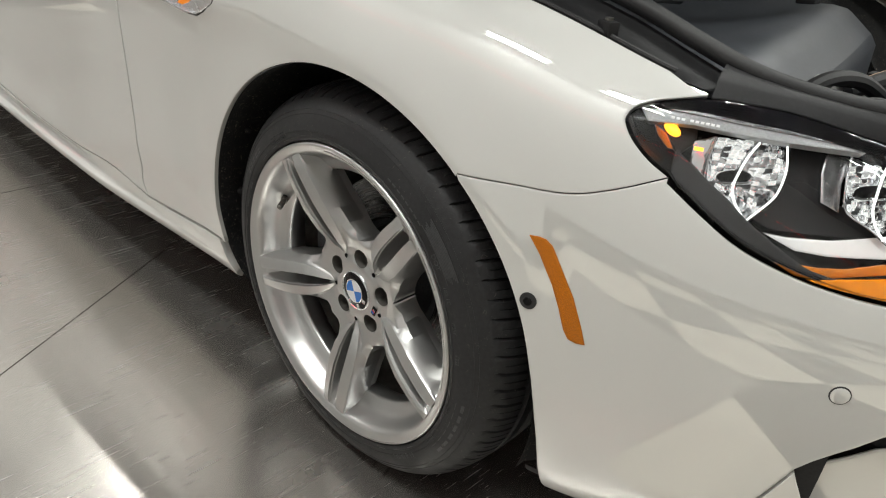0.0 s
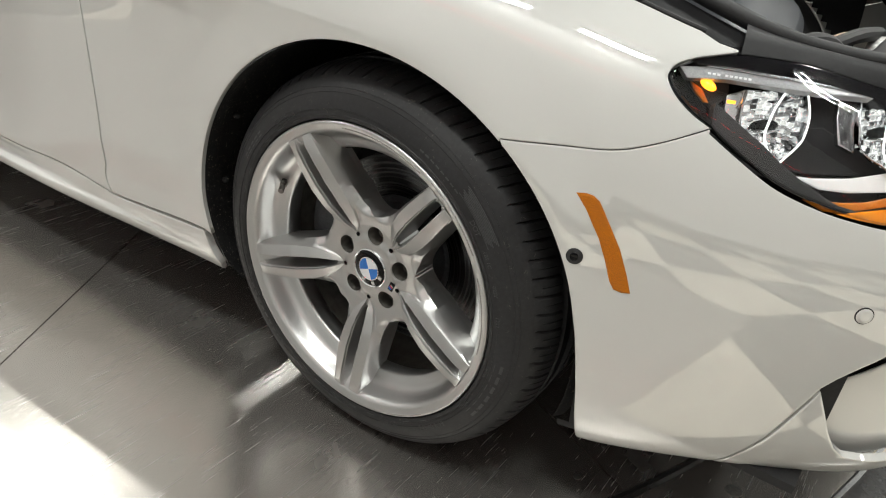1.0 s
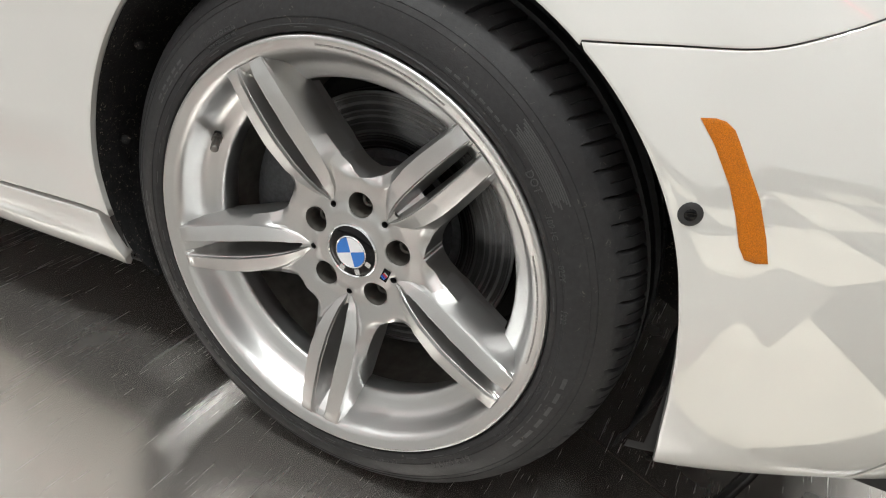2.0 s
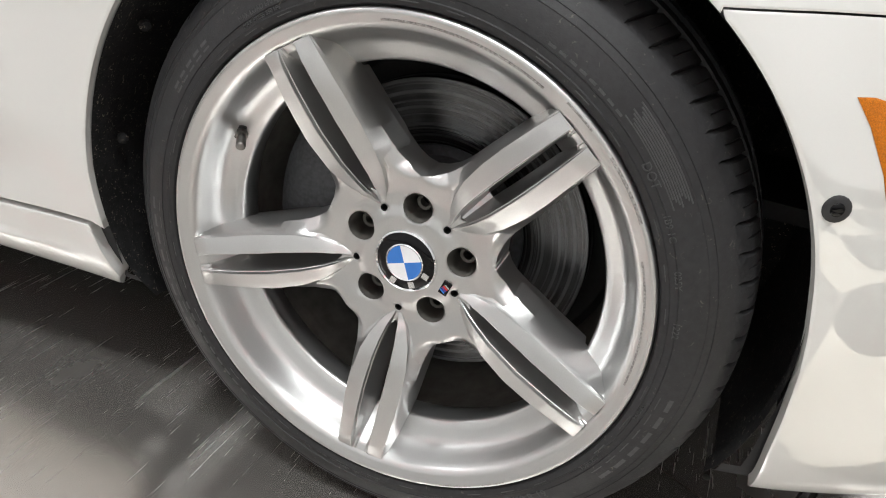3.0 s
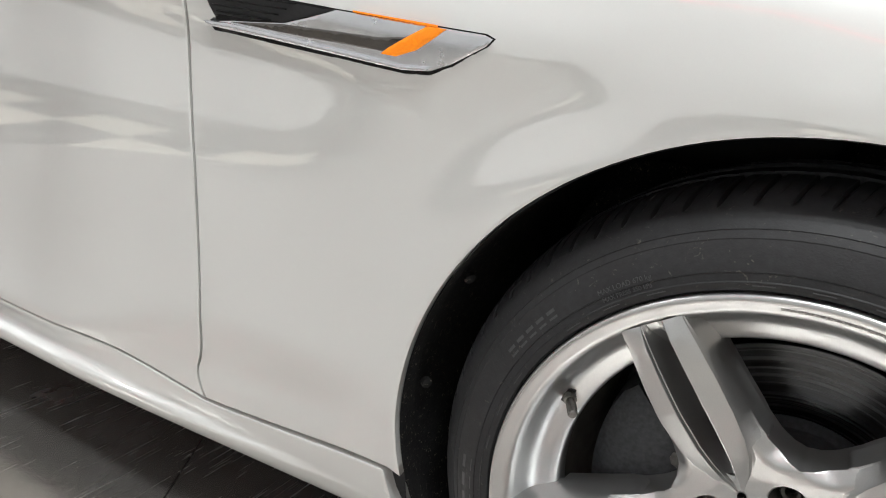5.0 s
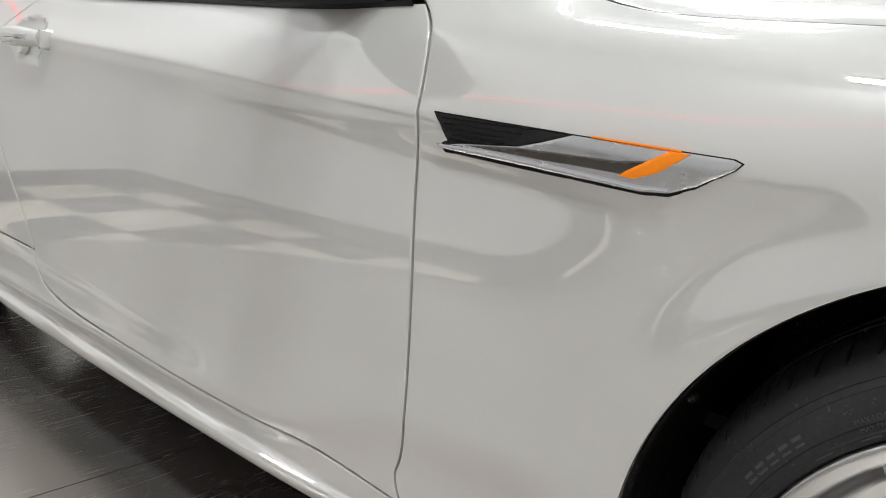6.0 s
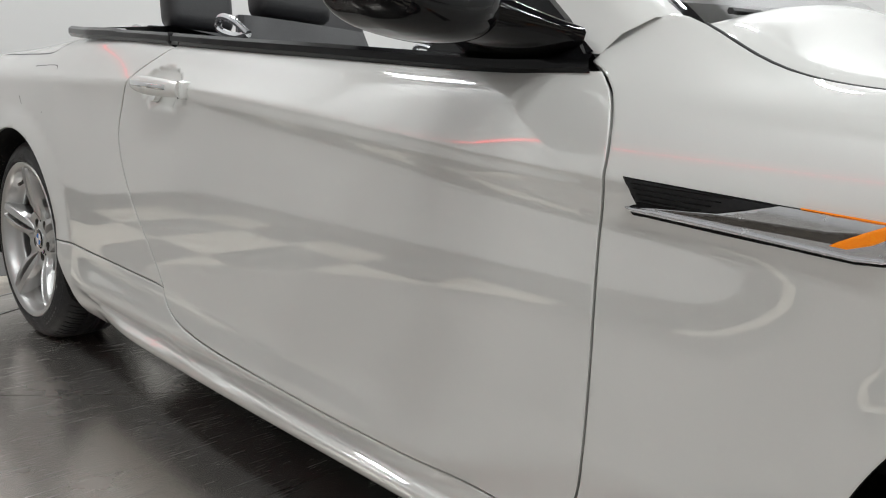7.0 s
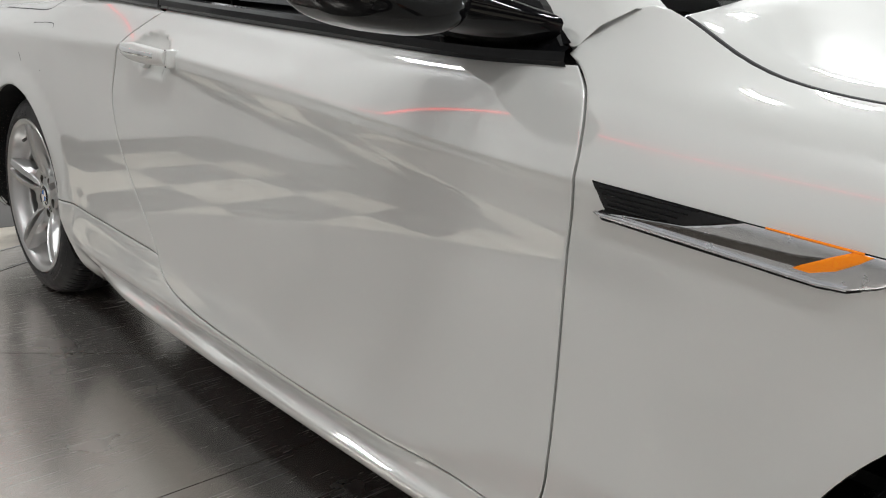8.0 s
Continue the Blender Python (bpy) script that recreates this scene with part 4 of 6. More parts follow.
def arch_liner(x, z, r, flip):
    s, y0 = (-1, 2 * AXIS_Y) if flip else (1, 0.0)
    bm = bmesh.new()
    rings = []
    for k in range(73):
        a = radians(-24 + 230 * k / 72)
        lip = skin([x + r * math.cos(a)], v_of([x + r * math.cos(a)], [max(.17, z + r * math.sin(a))]))[0][1]
        rings.append([bm.verts.new((x + q * math.cos(a), y0 + s * y, z + q * math.sin(a))) for q, y in ((r - .0015, lip + .008), (r - .001, lip + .03), (r + .008, lip + .05), (r + .015, .42), (.02, .43))])
    for a, b in zip(rings, rings[1:]):
        for i in range(4):
            bm.faces.new((a[i], a[i + 1], b[i + 1], b[i]))
    ob = part("arch_liner", bm, LINER, car, "black felt wheel arch liner with dirt", sharp=70)
    for a in (174, 152):
        b = radians(a)
        p = Vector((x + (r - .004) * math.cos(b), y0 + s * .045, z + (r - .004) * math.sin(b)))
        n = Vector((-math.cos(b), -s * .6, -math.sin(b))).normalized()
        part("liner_clip", tube_bm([p - .004 * n, p + .001 * n, p + .0025 * n], [.0065, .0065, .004], 10), LINER, ob)
    return ob


for x, z, r, _ in ARCHES:
    arch_liner(x, z, r, False)
    arch_liner(x, z, r, True)

# ---- front end: headlights, bonnet, engine bay ----
def clear_plastic(name, tint=(1, 1, 1), ior=1.12, rough=0.0):
    m = bpy.data.materials.new(name)
    m.use_nodes = True
    b = m.node_tree.nodes["Principled BSDF"]
    b.inputs["Base Color"].default_value = (*tint, 1)
    b.inputs["Roughness"].default_value = rough
    b.inputs["IOR"].default_value = ior
    b.inputs["Transmission Weight"].default_value = 1.0
    b.inputs["Coat Weight"].default_value = 1.0
    b.inputs["Coat Roughness"].default_value = 0.01
    return m


LENS = clear_plastic("clear_lamp_cover")
GLASS = clear_plastic("window_glass", (0.9, 0.95, 0.93))
SATIN_CHROME = material("satin_chrome", (0.62, 0.63, 0.65), 0.22, metal=1.0, rough_var=0.06, stain=0.1, stain_scale=40)
WHITE_LED = material("white_led_glow", (0.9, 0.9, 0.9), 0.3, emit=(0.93, 0.97, 1.0), emit_strength=1.3)
# reflector facets emit by themselves, standing in for LED light reflected in them
GLOW_FACET = material("self_glowing_facet", (0.9, 0.9, 0.9), 0.15, metal=1.0, emit=(0.93, 0.97, 1.0), emit_strength=0.45)
# plain white shelf; a faint glow is added to brighten it
GLOW_SHELF = material("white_shelf_added_glow", (0.85, 0.86, 0.87), 0.2, coat=0.6, emit=(0.93, 0.97, 1.0), emit_strength=0.10, grain=0.03)
GUIDE = material("frosted_light_guide", (0.34, 0.35, 0.36), 0.22, coat=0.8, grain=0.12, grain_scale=400)
LAMP_GREY = material("dark_facet_grey", (0.10, 0.105, 0.11), 0.25, metal=0.6, grain=0.3, grain_scale=900)
AMBER_CLEAR = material("orange_lens_plastic", (0.78, 0.25, 0.006), 0.12, coat=0.4, grain=0.12, grain_scale=60)
AMBER_GLOW = material("amber_led_glow", (0.8, 0.3, 0.02), 0.3, emit=(1.0, 0.33, 0.02), emit_strength=4.0)
AMBER = material("amber_reflector_plastic", (0.52, 0.150, 0.002), 0.35, spec=0.3, grain=0.3, grain_scale=900, bump=0.8, bump_scale=1400)
REPEATER = material("lit_amber_repeater", (0.80, 0.22, 0.004), 0.25, emit=(1.0, 0.25, 0.004), emit_strength=0.30, grain=0.2, grain_scale=600)
ENGINE_PLASTIC = material("grey_engine_cover", (0.050, 0.055, 0.064), 0.34, grain=0.12, bump=0.25, bump_scale=900, stain=0.15, stain_scale=12)
HOSE = material("black_hose_rubber", (0.014, 0.014, 0.015), 0.45, grain=0.2, stain=0.2)
CAST = material("cast_aluminium", (0.42, 0.42, 0.41), 0.45, metal=0.9, grain=0.2, bump=0.3)
COPPER = material("tan_sleeve", (0.45, 0.30, 0.20), 0.5, grain=0.2)


def spot(s, z, depth=0.0):
    """Point and outward normal of the skin at (s, z)."""
    v = v_of([s], [z])
    return Vector(skin([s], v, depth)[0]), Vector(-skin_normal(np.array([s]), v)[0]) * -1


def flip_y(ob, parent=None):
    """The same part on the other side of the car."""
    me = ob.data.copy()
    for v in me.vertices:
        v.co.y = 2 * AXIS_Y - v.co.y
    me.flip_normals()
    o = new(ob.name.split(".")[0], me)
    p = parent or ob.parent
    o.parent = p
    o.matrix_parent_inverse = ob.matrix_parent_inverse.copy()
    if "label" in ob:
        o["label"] = ob["label"]
    return o


LAMP_TOP = [(.503, .7740), (.525, .774), (.60, .7685), (.66, .758), (.723, .746), (.80, .736), (.90, .722), (.98, .708)]
lamp_outline = LAMP_BACK[:-1] + curve2(LAMP_TOP, 24) + [(1.0, .68), (1.0, .64)] + curve2(LAMP_LOW, 40)[::-1][:-1]
lamp_outline = [tuple(p) for p in shrink(np.array(lamp_outline), .003)]
headlight = skin_panel("headlight", lamp_outline, LENS, car, "clear headlight with twin glowing ring modules", flange=.006, mirror=False)
headlight.visible_shadow = False


def bowl(name, outline, depths, mat, parent, label=""):
    """A hollow behind an outline on the skin: a wall going straight in, closed at the back."""
    o = resample(np.array(outline), .014)
    rows = []
    for d in depths:
        rows.append([Vector(q) for q in skin(o[:, 0], v_of(o[:, 0], o[:, 1]), d)])
    bm = bmesh.new()
    vs = [[bm.verts.new(q) for q in r] for r in rows]
    for a, b in zip(vs, vs[1:]):
        for k in range(len(a)):
            bm.faces.new((a[k], a[(k + 1) % len(a)], b[(k + 1) % len(a)], b[k]))
    bmesh.ops.triangle_fill(bm, use_beauty=True, use_dissolve=False, edges=[e for e in bm.edges if all(v in vs[-1] for v in e.verts)])
    return part(name, bm, mat, parent, label, sharp=30)


bowl("lamp_bowl", lamp_outline, (.004, .03, .085), GLOSS_BLACK, headlight, "gloss black lamp housing")
# black border print behind the cover: strips along the back and lower edges
low = curve2(LAMP_LOW, 40)
skin_panel("lower_bezel", [(a, b + .004) for a, b in low] + [(a, b + .030 - .022 * min(1, max(0, (a - .56) / .10))) for a, b in low[::-1]], DARK_GAP, headlight, lift=-.008, flange=.03, mirror=False)
skin_panel("upper_bezel", [(.440, .763), (.47, .7685), (.50, .7705), (.60, .765), (.723, .743), (.98, .706), (.98, .690), (.723, .733), (.60, .752), (.50, .759), (.46, .758)], GLOSS_BLACK, headlight, lift=-.006, flange=.03, mirror=False)
skin_panel("light_guide", [(.434, .752), (.468, .7545), (.535, .7505), (.609, .7455), (.726, .7385), (.95, .712), (.95, .704), (.726, .7315), (.597, .7375), (.498, .7435), (.446, .741)], GUIDE, headlight, "frosted grey light guide strip", lift=-.014, flange=.012, mirror=False)
skin_panel("guide_edge", [(.468, .7585), (.513, .7565), (.60, .7495), (.649, .7440), (.726, .7400), (.95, .714), (.95, .712), (.726, .7380), (.649, .7415), (.60, .7465), (.513, .7535), (.468, .7558)], SATIN_CHROME, headlight, "bright upper edge of the light guide", lift=-.010, flange=.008, mirror=False)
for k in range(9):
    a = .470 + .0060 * k + (.004 if k > 2 else 0)
    skin_panel("print_bar", [(a, .7495 - .0003 * k), (a + .0042, .7493 - .0003 * k), (a + .0042, .7470 - .0003 * k), (a, .7472 - .0003 * k)], EMBLEM_WHITE, headlight, lift=-.0125, flange=.001, step=.004, mirror=False)
p, n = spot(.474, .733, .026)
bm = bmesh.new()
bmesh.ops.create_uvsphere(bm, u_segments=14, v_segments=10, radius=1, matrix=Matrix.Translation(p) @ Matrix.Rotation(.4, 4, "Y") @ Matrix.Diagonal((.011, .007, .0055, 1)))
part("side_marker", bm, AMBER_GLOW, headlight, "small lit amber side marker")
skin_panel("marker_wedge", [(.440, .742), (.50, .739), (.503, .72), (.487, .704), (.455, .728)], MATT_BLACK, headlight, lift=-.042, flange=.02, mirror=False)
skin_panel("marker_guide", [(.452, .733), (.468, .726), (.480, .712), (.474, .712), (.458, .724)], AMBER, headlight, "amber marker guide", lift=-.034, flange=.006, step=.005, mirror=False)
skin_panel("inner_mirror", [(.501, .721), (.525, .729), (.521, .706), (.524, .684), (.503, .698)], CHROME, headlight, "chrome inner panel", lift=-.040, flange=.012, step=.008, mirror=False)
# the side marker's reflection, painted on the chrome as a glowing amber patch
skin_panel("marker_reflection", [(.503, .7165), (.514, .7160), (.514, .7125), (.503, .7130)], AMBER_GLOW, headlight, lift=-.0385, flange=.002, step=.005, mirror=False)
skin_panel("module_floor", [(.585, .648), (.607, .661), (.612, .688), (.640, .690), (.694, .668), (.716, .654), (.95, .650), (.95, .640), (.684, .640), (.634, .638), (.609, .639)], MATT_BLACK, headlight, "dark floor below the modules", lift=-.058, flange=.015, mirror=False)
skin_panel("chrome_shelf", [(.607, .6395), (.632, .639), (.681, .6425), (.743, .653), (.95, .655), (.95, .634), (.748, .631), (.681, .626), (.644, .627)], GLOW_SHELF, headlight, "white lower shelf with an added faint glow", lift=-.040, flange=.012, mirror=False)
skin_panel("turn_strip", [(.622, .6215), (.649, .623), (.669, .623), (.699, .626), (.738, .636), (.95, .640), (.95, .630), (.741, .626), (.708, .620), (.666, .611), (.647, .6115)], AMBER, headlight, "unlit amber turn strip", lift=-.014, flange=.008, mirror=False)
skin_panel("turn_lens", [(.660, .613), (.706, .621), (.738, .626), (.95, .628), (.95, .611), (.746, .604), (.713, .606), (.684, .609)], AMBER_CLEAR, headlight, "orange turn signal lens", lift=-.005, flange=.006, mirror=False)


def lamp_module(ds, outline, divider):
    """A D-shaped chrome bowl: self-glowing facets, a ribbed dark half and glowing edge lines."""
    o = [(a + ds, b) for a, b in outline]
    mod = bowl("lamp_module", o, (.032, .050, .078), CHROME, headlight, "chrome D-shaped lamp bowl")

    def line(pts, depth, r, mat, name, label=""):
        P = [skin([a + ds], v_of([a + ds], [b]), depth)[0] for a, b in pts]
        return part(name, tube_bm(smooth_line(P, 24), r, 8), mat, headlight, label)
    line(outline[2:7], .031, .0012, WHITE_LED, "edge_light", "glowing white edge")
    line(outline[6:] + outline[:1], .031, .0013, SATIN_CHROME, "bowl_edge")
    line(divider, .030, .0014, WHITE_LED, "divider_light", "glowing white divider")

    def between(z):
        d = np.array(sorted(divider, key=lambda q: q[1]))
        mid = float(np.interp(z, d[:, 1], d[:, 0]))
        ring = np.array(resample(np.array(outline), .003))
        near = ring[np.abs(ring[:, 1] - z) < .004]
        return near[:, 0].min() + .003, mid, near[:, 0].max() - .003
    random.seed(3)
    for k in range(15):
        z = .7262 - .0049 * k
        a, m, b = between(z - .003)
        for p0, p1, cols, glow_share in ((a, m - .001, 4, .78), (m + .002, b, 5, .36)):
            if p1 - p0 < .006:
                continue
            for j in range(cols):
                q0, q1 = p0 + (p1 - p0) * j / cols, p0 + (p1 - p0) * (j + 1) / cols - .0008
                # random glowing, chrome and grey facets paint the sparkle of the bowl
                mat = GLOW_FACET if random.random() < glow_share else (CHROME, SATIN_CHROME, SATIN_CHROME, LAMP_GREY)[random.randrange(4)]
                skew = .0016 * (random.random() - .5)
                skin_panel("facet", [(q0 + ds, z + skew), (q1 + ds, z - skew), (q1 + ds, z - .0043 - skew), (q0 + ds, z - .0043 + skew)], mat, headlight, lift=-.042 - .014 * random.random(), flange=.006, step=.008, mirror=False)
    c, n = spot(.556 + ds, .692, .040)
    bm = bmesh.new()
    bmesh.ops.create_uvsphere(bm, u_segments=18, v_segments=10, radius=1, matrix=Matrix.Translation(c) @ Matrix.Rotation(radians(-37), 4, "Z") @ Matrix.Diagonal((.006, .021, .0075, 1)))
    part("projector_lens", bm, GLOSS_BLACK, headlight, "dark projector eye")
    bm = bmesh.new()
    bmesh.ops.create_uvsphere(bm, u_segments=18, v_segments=10, radius=1, matrix=Matrix.Translation(c + Vector((.004, -.004, -.0045))) @ Matrix.Rotation(radians(-37), 4, "Z") @ Matrix.Diagonal((.005, .023, .0022, 1)))
    part("projector_rim", bm, CHROME, headlight)
    return mod


MODULE = [(.525, .730), (.570, .731), (.607, .729), (.612, .708), (.609, .687), (.602, .675), (.582, .653), (.560, .666), (.528, .682), (.523, .708)]
DIVIDER = [(.575, .730), (.565, .714), (.560, .698), (.558, .685), (.563, .672), (.575, .658)]
lamp_module(0.0, MODULE, DIVIDER)
lamp_module(.160, [(a, b - .006) for a, b in MODULE], [(a, b - .006) for a, b in DIVIDER])
skin_panel("module_plate", [(.657, .722), (.690, .722), (.681, .695), (.684, .668), (.661, .676), (.655, .703)], SATIN_CHROME, headlight, "chrome plate beside the module", lift=-.047, flange=.012, mirror=False)
skin_panel("module_shroud", [(.614, .735), (.660, .732), (.660, .668), (.62, .664), (.613, .69)], MATT_BLACK, headlight, "dark textured shroud between the modules", lift=-.060, flange=.015, mirror=False)
other = flip_y(headlight, car)
other.visible_shadow = False
for ob in list(headlight.children):
    if ob.name.split(".")[0] in ("lamp_bowl", "upper_bezel", "lower_bezel", "light_guide"):
        q = flip_y(ob, other)

# bonnet edge, apron and seal
def rim_point(s, depth=0.0):
    p = skin([s], [NV - .02], depth)[0]
    return Vector(p)


def strip(name, rows, mat, parent, label="", mirror=True, sharp=40):
    """A surface through rows of points of equal length."""
    bm = bmesh.new()
    vs = [[bm.verts.new(q) for q in r] for r in rows]
    for a, b in zip(vs, vs[1:]):
        for k in range(len(a) - 1):
            bm.faces.new((a[k], a[k + 1], b[k + 1], b[k]))
    ob = part(name, bm, mat, parent, label, sharp=sharp)
    if mirror:
        flip_y(ob)
    return ob


ss = np.linspace(-.62, .50, 46)
SEAL_LINE = smooth_line([(-.55, .235, .890), (-.3, .20, .870), (-.1, .195, .870), (.1, .198, .868), (.22, .200, .857), (.32, .205, .838), (.41, .212, .810), (.48, .228, .787), (.545, .262, .772), (.62, .31, .764), (.72, .42, .757), (.79, .60, .754), (.82, .90, .754)], 90)
rows = []
for k in range(4):
    row = []
    for s in ss:
        a = rim_point(s, .004)
        a.z -= .006
        b = min(SEAL_LINE, key=lambda q: abs(q[0] - a.x))
        b = Vector(b) - Vector((0, 0, .012))
        t = k / 3
        q = a.lerp(b, t)
        q.z -= .020 * math.sin(math.pi * min(1, t * 1.2)) * (.6 if k else 0)
        row.append(q)
    rows.append(row)
apron = strip("bonnet_apron", rows, MATT_BLACK, car, "black plastic apron inside the wing edge")
# beside the closed rear bonnet this strip also paints the gap's shade
lip = [rim_point(s, .006) + Vector((0, 0, -.001 - .002 * (s < -.05))) for s in np.linspace(-.62, .455, 60)]
ob = part("wing_gap_strip", tube_bm([q + Vector((0, .004, .001)) for q in lip], .0034, 8), SEAL, car, "black rubber strip along the wing edge, darkening the bonnet gap")
flip_y(ob)
part("bonnet_seal", tube_bm([q + np.array((0, 0, .004)) for q in SEAL_LINE] + [np.array((q[0], 2 * AXIS_Y - q[1], q[2] + .004)) for q in SEAL_LINE[::-1][1:]], .0115, 12), SEAL, car, "thick black rubber bonnet seal")
q = rim_point(.352, .010)
cl = part("buffer_clip", box_bm(-.012, .012, -.008, .008, -.006, .012, .003, m=Matrix.Translation(q + Vector((0, .006, .002))) @ Matrix.Rotation(-.35, 4, "Z")), MATT_BLACK, car, "small black plastic edge clip")
part("clip_top", tube_bm([q + Vector((0, .006, .012)), q + Vector((0, .006, .017))], .005, 10), BOLT, cl)
# trim above the headlights up to the seal
rows = []
tops = [(.507, .771), (.54, .770), (.60, .765), (.66, .755), (.723, .744), (.80, .733), (.90, .720), (.98, .706), (1.10, .70), (1.35, .70)]
for k in range(5):
    row = []
    for s, z in tops:
        v = v_of([s], [z])
        a = Vector(skin([s], v, .004)[0])
        b = Vector(min(SEAL_LINE, key=lambda q: (q[0] - a.x + .02) ** 2 + (q[1] - a.y - .09) ** 2))
        t = k / 4
        q = a.lerp(b, t)
        q.z += .012 * math.sin(math.pi * t) - .004 * (k == 0)
        row.append(q)
    rows.append(row)
strip("lamp_top_trim", rows, MATT_BLACK, car, "black trim panel above the headlight")

# bonnet: rear part lies in its gap, front part stands raised
def bonnet_rows(s0, s1, n, m=14):
    rows = []
    for s in np.linspace(s0, s1, n):
        e = rim_point(s, .012)
        crown = .080 * max(0.35, min(1.0, (1.05 - s) / 1.2)) + (.03 if s < -.4 else .03) * .6
        row = [e + Vector((0, .004, -.012)), e + Vector((0, .0, -.002))]
        for k in range(m + 1):
            w = k / m
            row.append(Vector((e.x - .0 * w, e.y + .003 + (AXIS_Y - e.y - .003) * w, e.z + .002 + crown * (1 - (1 - w) ** 2.2))))
        rows.append(row)
    return rows


rear = bonnet_rows(-.655, -.035, 30)
for i, row in enumerate(rear):
    f = max(0, 1 - i / 7)
    for k, q in enumerate(row):
        w = (k - 2) / 14 if k > 1 else 0
        # the rear corner rounds inward and sinks to the screen
        q.y += .055 * f ** 2 * (1 - w)
        q.x += .06 * f * w ** .5
        q.z -= .010 * f ** 2
bonnet = strip("bonnet", rear, PAINT, car, "white bonnet, rear part", sharp=60)
hinge = Vector((-.03, 0, .90))
front_rows = bonnet_rows(-.03, 1.02, 40)
turn = Matrix.Translation(hinge) @ Matrix.Rotation(radians(-68), 4, "Y") @ Matrix.Translation(-hinge)
strip("raised_bonnet", [[turn @ q for q in row] for row in front_rows], PAINT, car, "white bonnet, front part raised", sharp=60)
strip("bonnet_liner", [[turn @ (q + Vector((0, 0, -.03))) for q in row[3:]] for row in front_rows[2:-2]], MATT_BLACK, car, "black insulation under the raised bonnet", sharp=60)

# engine bay
def rbox(x0, x1, y0, y1, z0, z1, r=.02, seg=4, m=None):
    return box_bm(x0, x1, y0, y1, z0, z1, r, seg, m=m)


part("bay_floor", box_bm(-.55, .82, .24, 2 * AXIS_Y - .24, .40, .42), DARK_GAP, car, "dark engine bay floor")
rows = []
for k in range(9):
    row = []
    t = k / 8
    for j in range(13):
        u = j / 12
        x = .02 + (.435 - .13 * t) * u + .015 * math.sin(math.pi * t)
        y = .40 + .78 * t - .02 * math.sin(math.pi * u)
        z = .762 - .02 * (2 * t - 1) ** 4 - .006 * u - .04 * max(0, u - .82) / .18 + .010 * math.cos(2.5 * math.pi * u) * math.sin(math.pi * t) ** .5
        row.append(Vector((x, y, z)))
    rows.append(row)
first = [Vector((q.x, q.y - .02, q.z - .10)) for q in rows[0]]
cover = strip("engine_cover", [first] + rows, ENGINE_PLASTIC, car, "smooth dark grey engine cover", mirror=False, sharp=70)
front_edge = [[r[-1] for r in [first] + rows], [r[-1] + Vector((.015, 0, -.02)) for r in [first] + rows], [r[-1] + Vector((.018, 0, -.12)) for r in [first] + rows]]
strip("cover_front", front_edge, ENGINE_PLASTIC, cover, mirror=False, sharp=50)
part("cover_clip", box_bm(.205, .245, 1.02, 1.05, .752, .768, .004), HOSE, cover, "black cover clip")
part("intake_box", rbox(-.50, -.03, .36, .80, .60, .79, .03), MATT_BLACK, car, "black air intake box")
part("fan_shroud", rbox(.56, .62, .45, 1.35, .45, .735, .015), MATT_BLACK, car, "black fan shroud")
part("lock_carrier", rbox(.66, .76, .42, 1.38, .69, .735, .015), MATT_BLACK, car, "black lock carrier")
part("strut_brace", tube_bm([(.05, .28, .80), (.20, .60, .80), (.36, 1.1, .80)], .011, 12), CAST, car, "bare metal strut brace")
random.seed(5)
hose_runs = [[(.44, .40, .66), (.47, .46, .735), (.50, .54, .74), (.53, .62, .70)], [(.46, .36, .62), (.52, .42, .715), (.56, .50, .725), (.60, .58, .66)],
             [(.30, .30, .68), (.40, .34, .74), (.48, .42, .71), (.50, .50, .64)], [(.36, .28, .72), (.44, .30, .735), (.52, .36, .70), (.58, .42, .68)],
             [(.48, .58, .71), (.52, .70, .73), (.54, .84, .72), (.52, .98, .70)], [(.46, .64, .70), (.49, .76, .715), (.50, .90, .70)],
             [(-.02, .30, .80), (.10, .31, .79), (.22, .33, .76), (.32, .36, .72)], [(.0, .34, .82), (.08, .40, .81), (.16, .48, .80), (.18, .58, .79)]]
for k, run in enumerate(hose_runs):
    part("hose", tube_bm(smooth_line(run, 20), (.012, .009, .015, .007, .013, .008, .010, .008)[k], 10), HOSE if k != 5 else COPPER, car, "black rubber engine hose" if k != 5 else "tan sleeved pipe")
for k, (x, y, z, r) in enumerate(((.475, .50, .715, .030), (.44, .46, .68, .035), (.53, .66, .68, .03), (.40, .38, .70, .028), (.55, .80, .69, .034))):
    pul = part("pulley", tube_bm([(x - .018, y, z), (x - .016, y, z), (x + .014, y, z), (x + .016, y, z)], [r * .9, r, r, r * .9], 20), (CAST, MATT_BLACK, ENGINE_PLASTIC, HOSE, CAST)[k], car, "round engine part")
    part("pulley_bolt", tube_bm([(x + .014, y, z), (x + .022, y, z)], .009, 8), BOLT, pul)
for k in range(14):
    x, y = .42 + .18 * random.random(), .36 + .5 * random.random()
    part("engine_bracket", rbox(x - .02, x + .02, y - .012, y + .018, .60, .66 + .05 * random.random(), .004, 2, m=None), (MATT_BLACK, HOSE, ENGINE_PLASTIC)[k % 3], car)
part("bumper_beam", box_bm(.45, .72, .30, 2 * AXIS_Y - .30, .30, .58), DARK_GAP, car, "dark bumper beam")
# unseen black boxes added under the car to stop light leaking through
part("underbody", box_bm(-2.42, -.42, .07, 2 * AXIS_Y - .07, .165, .19), DARK_GAP, car, "black underbody panel")
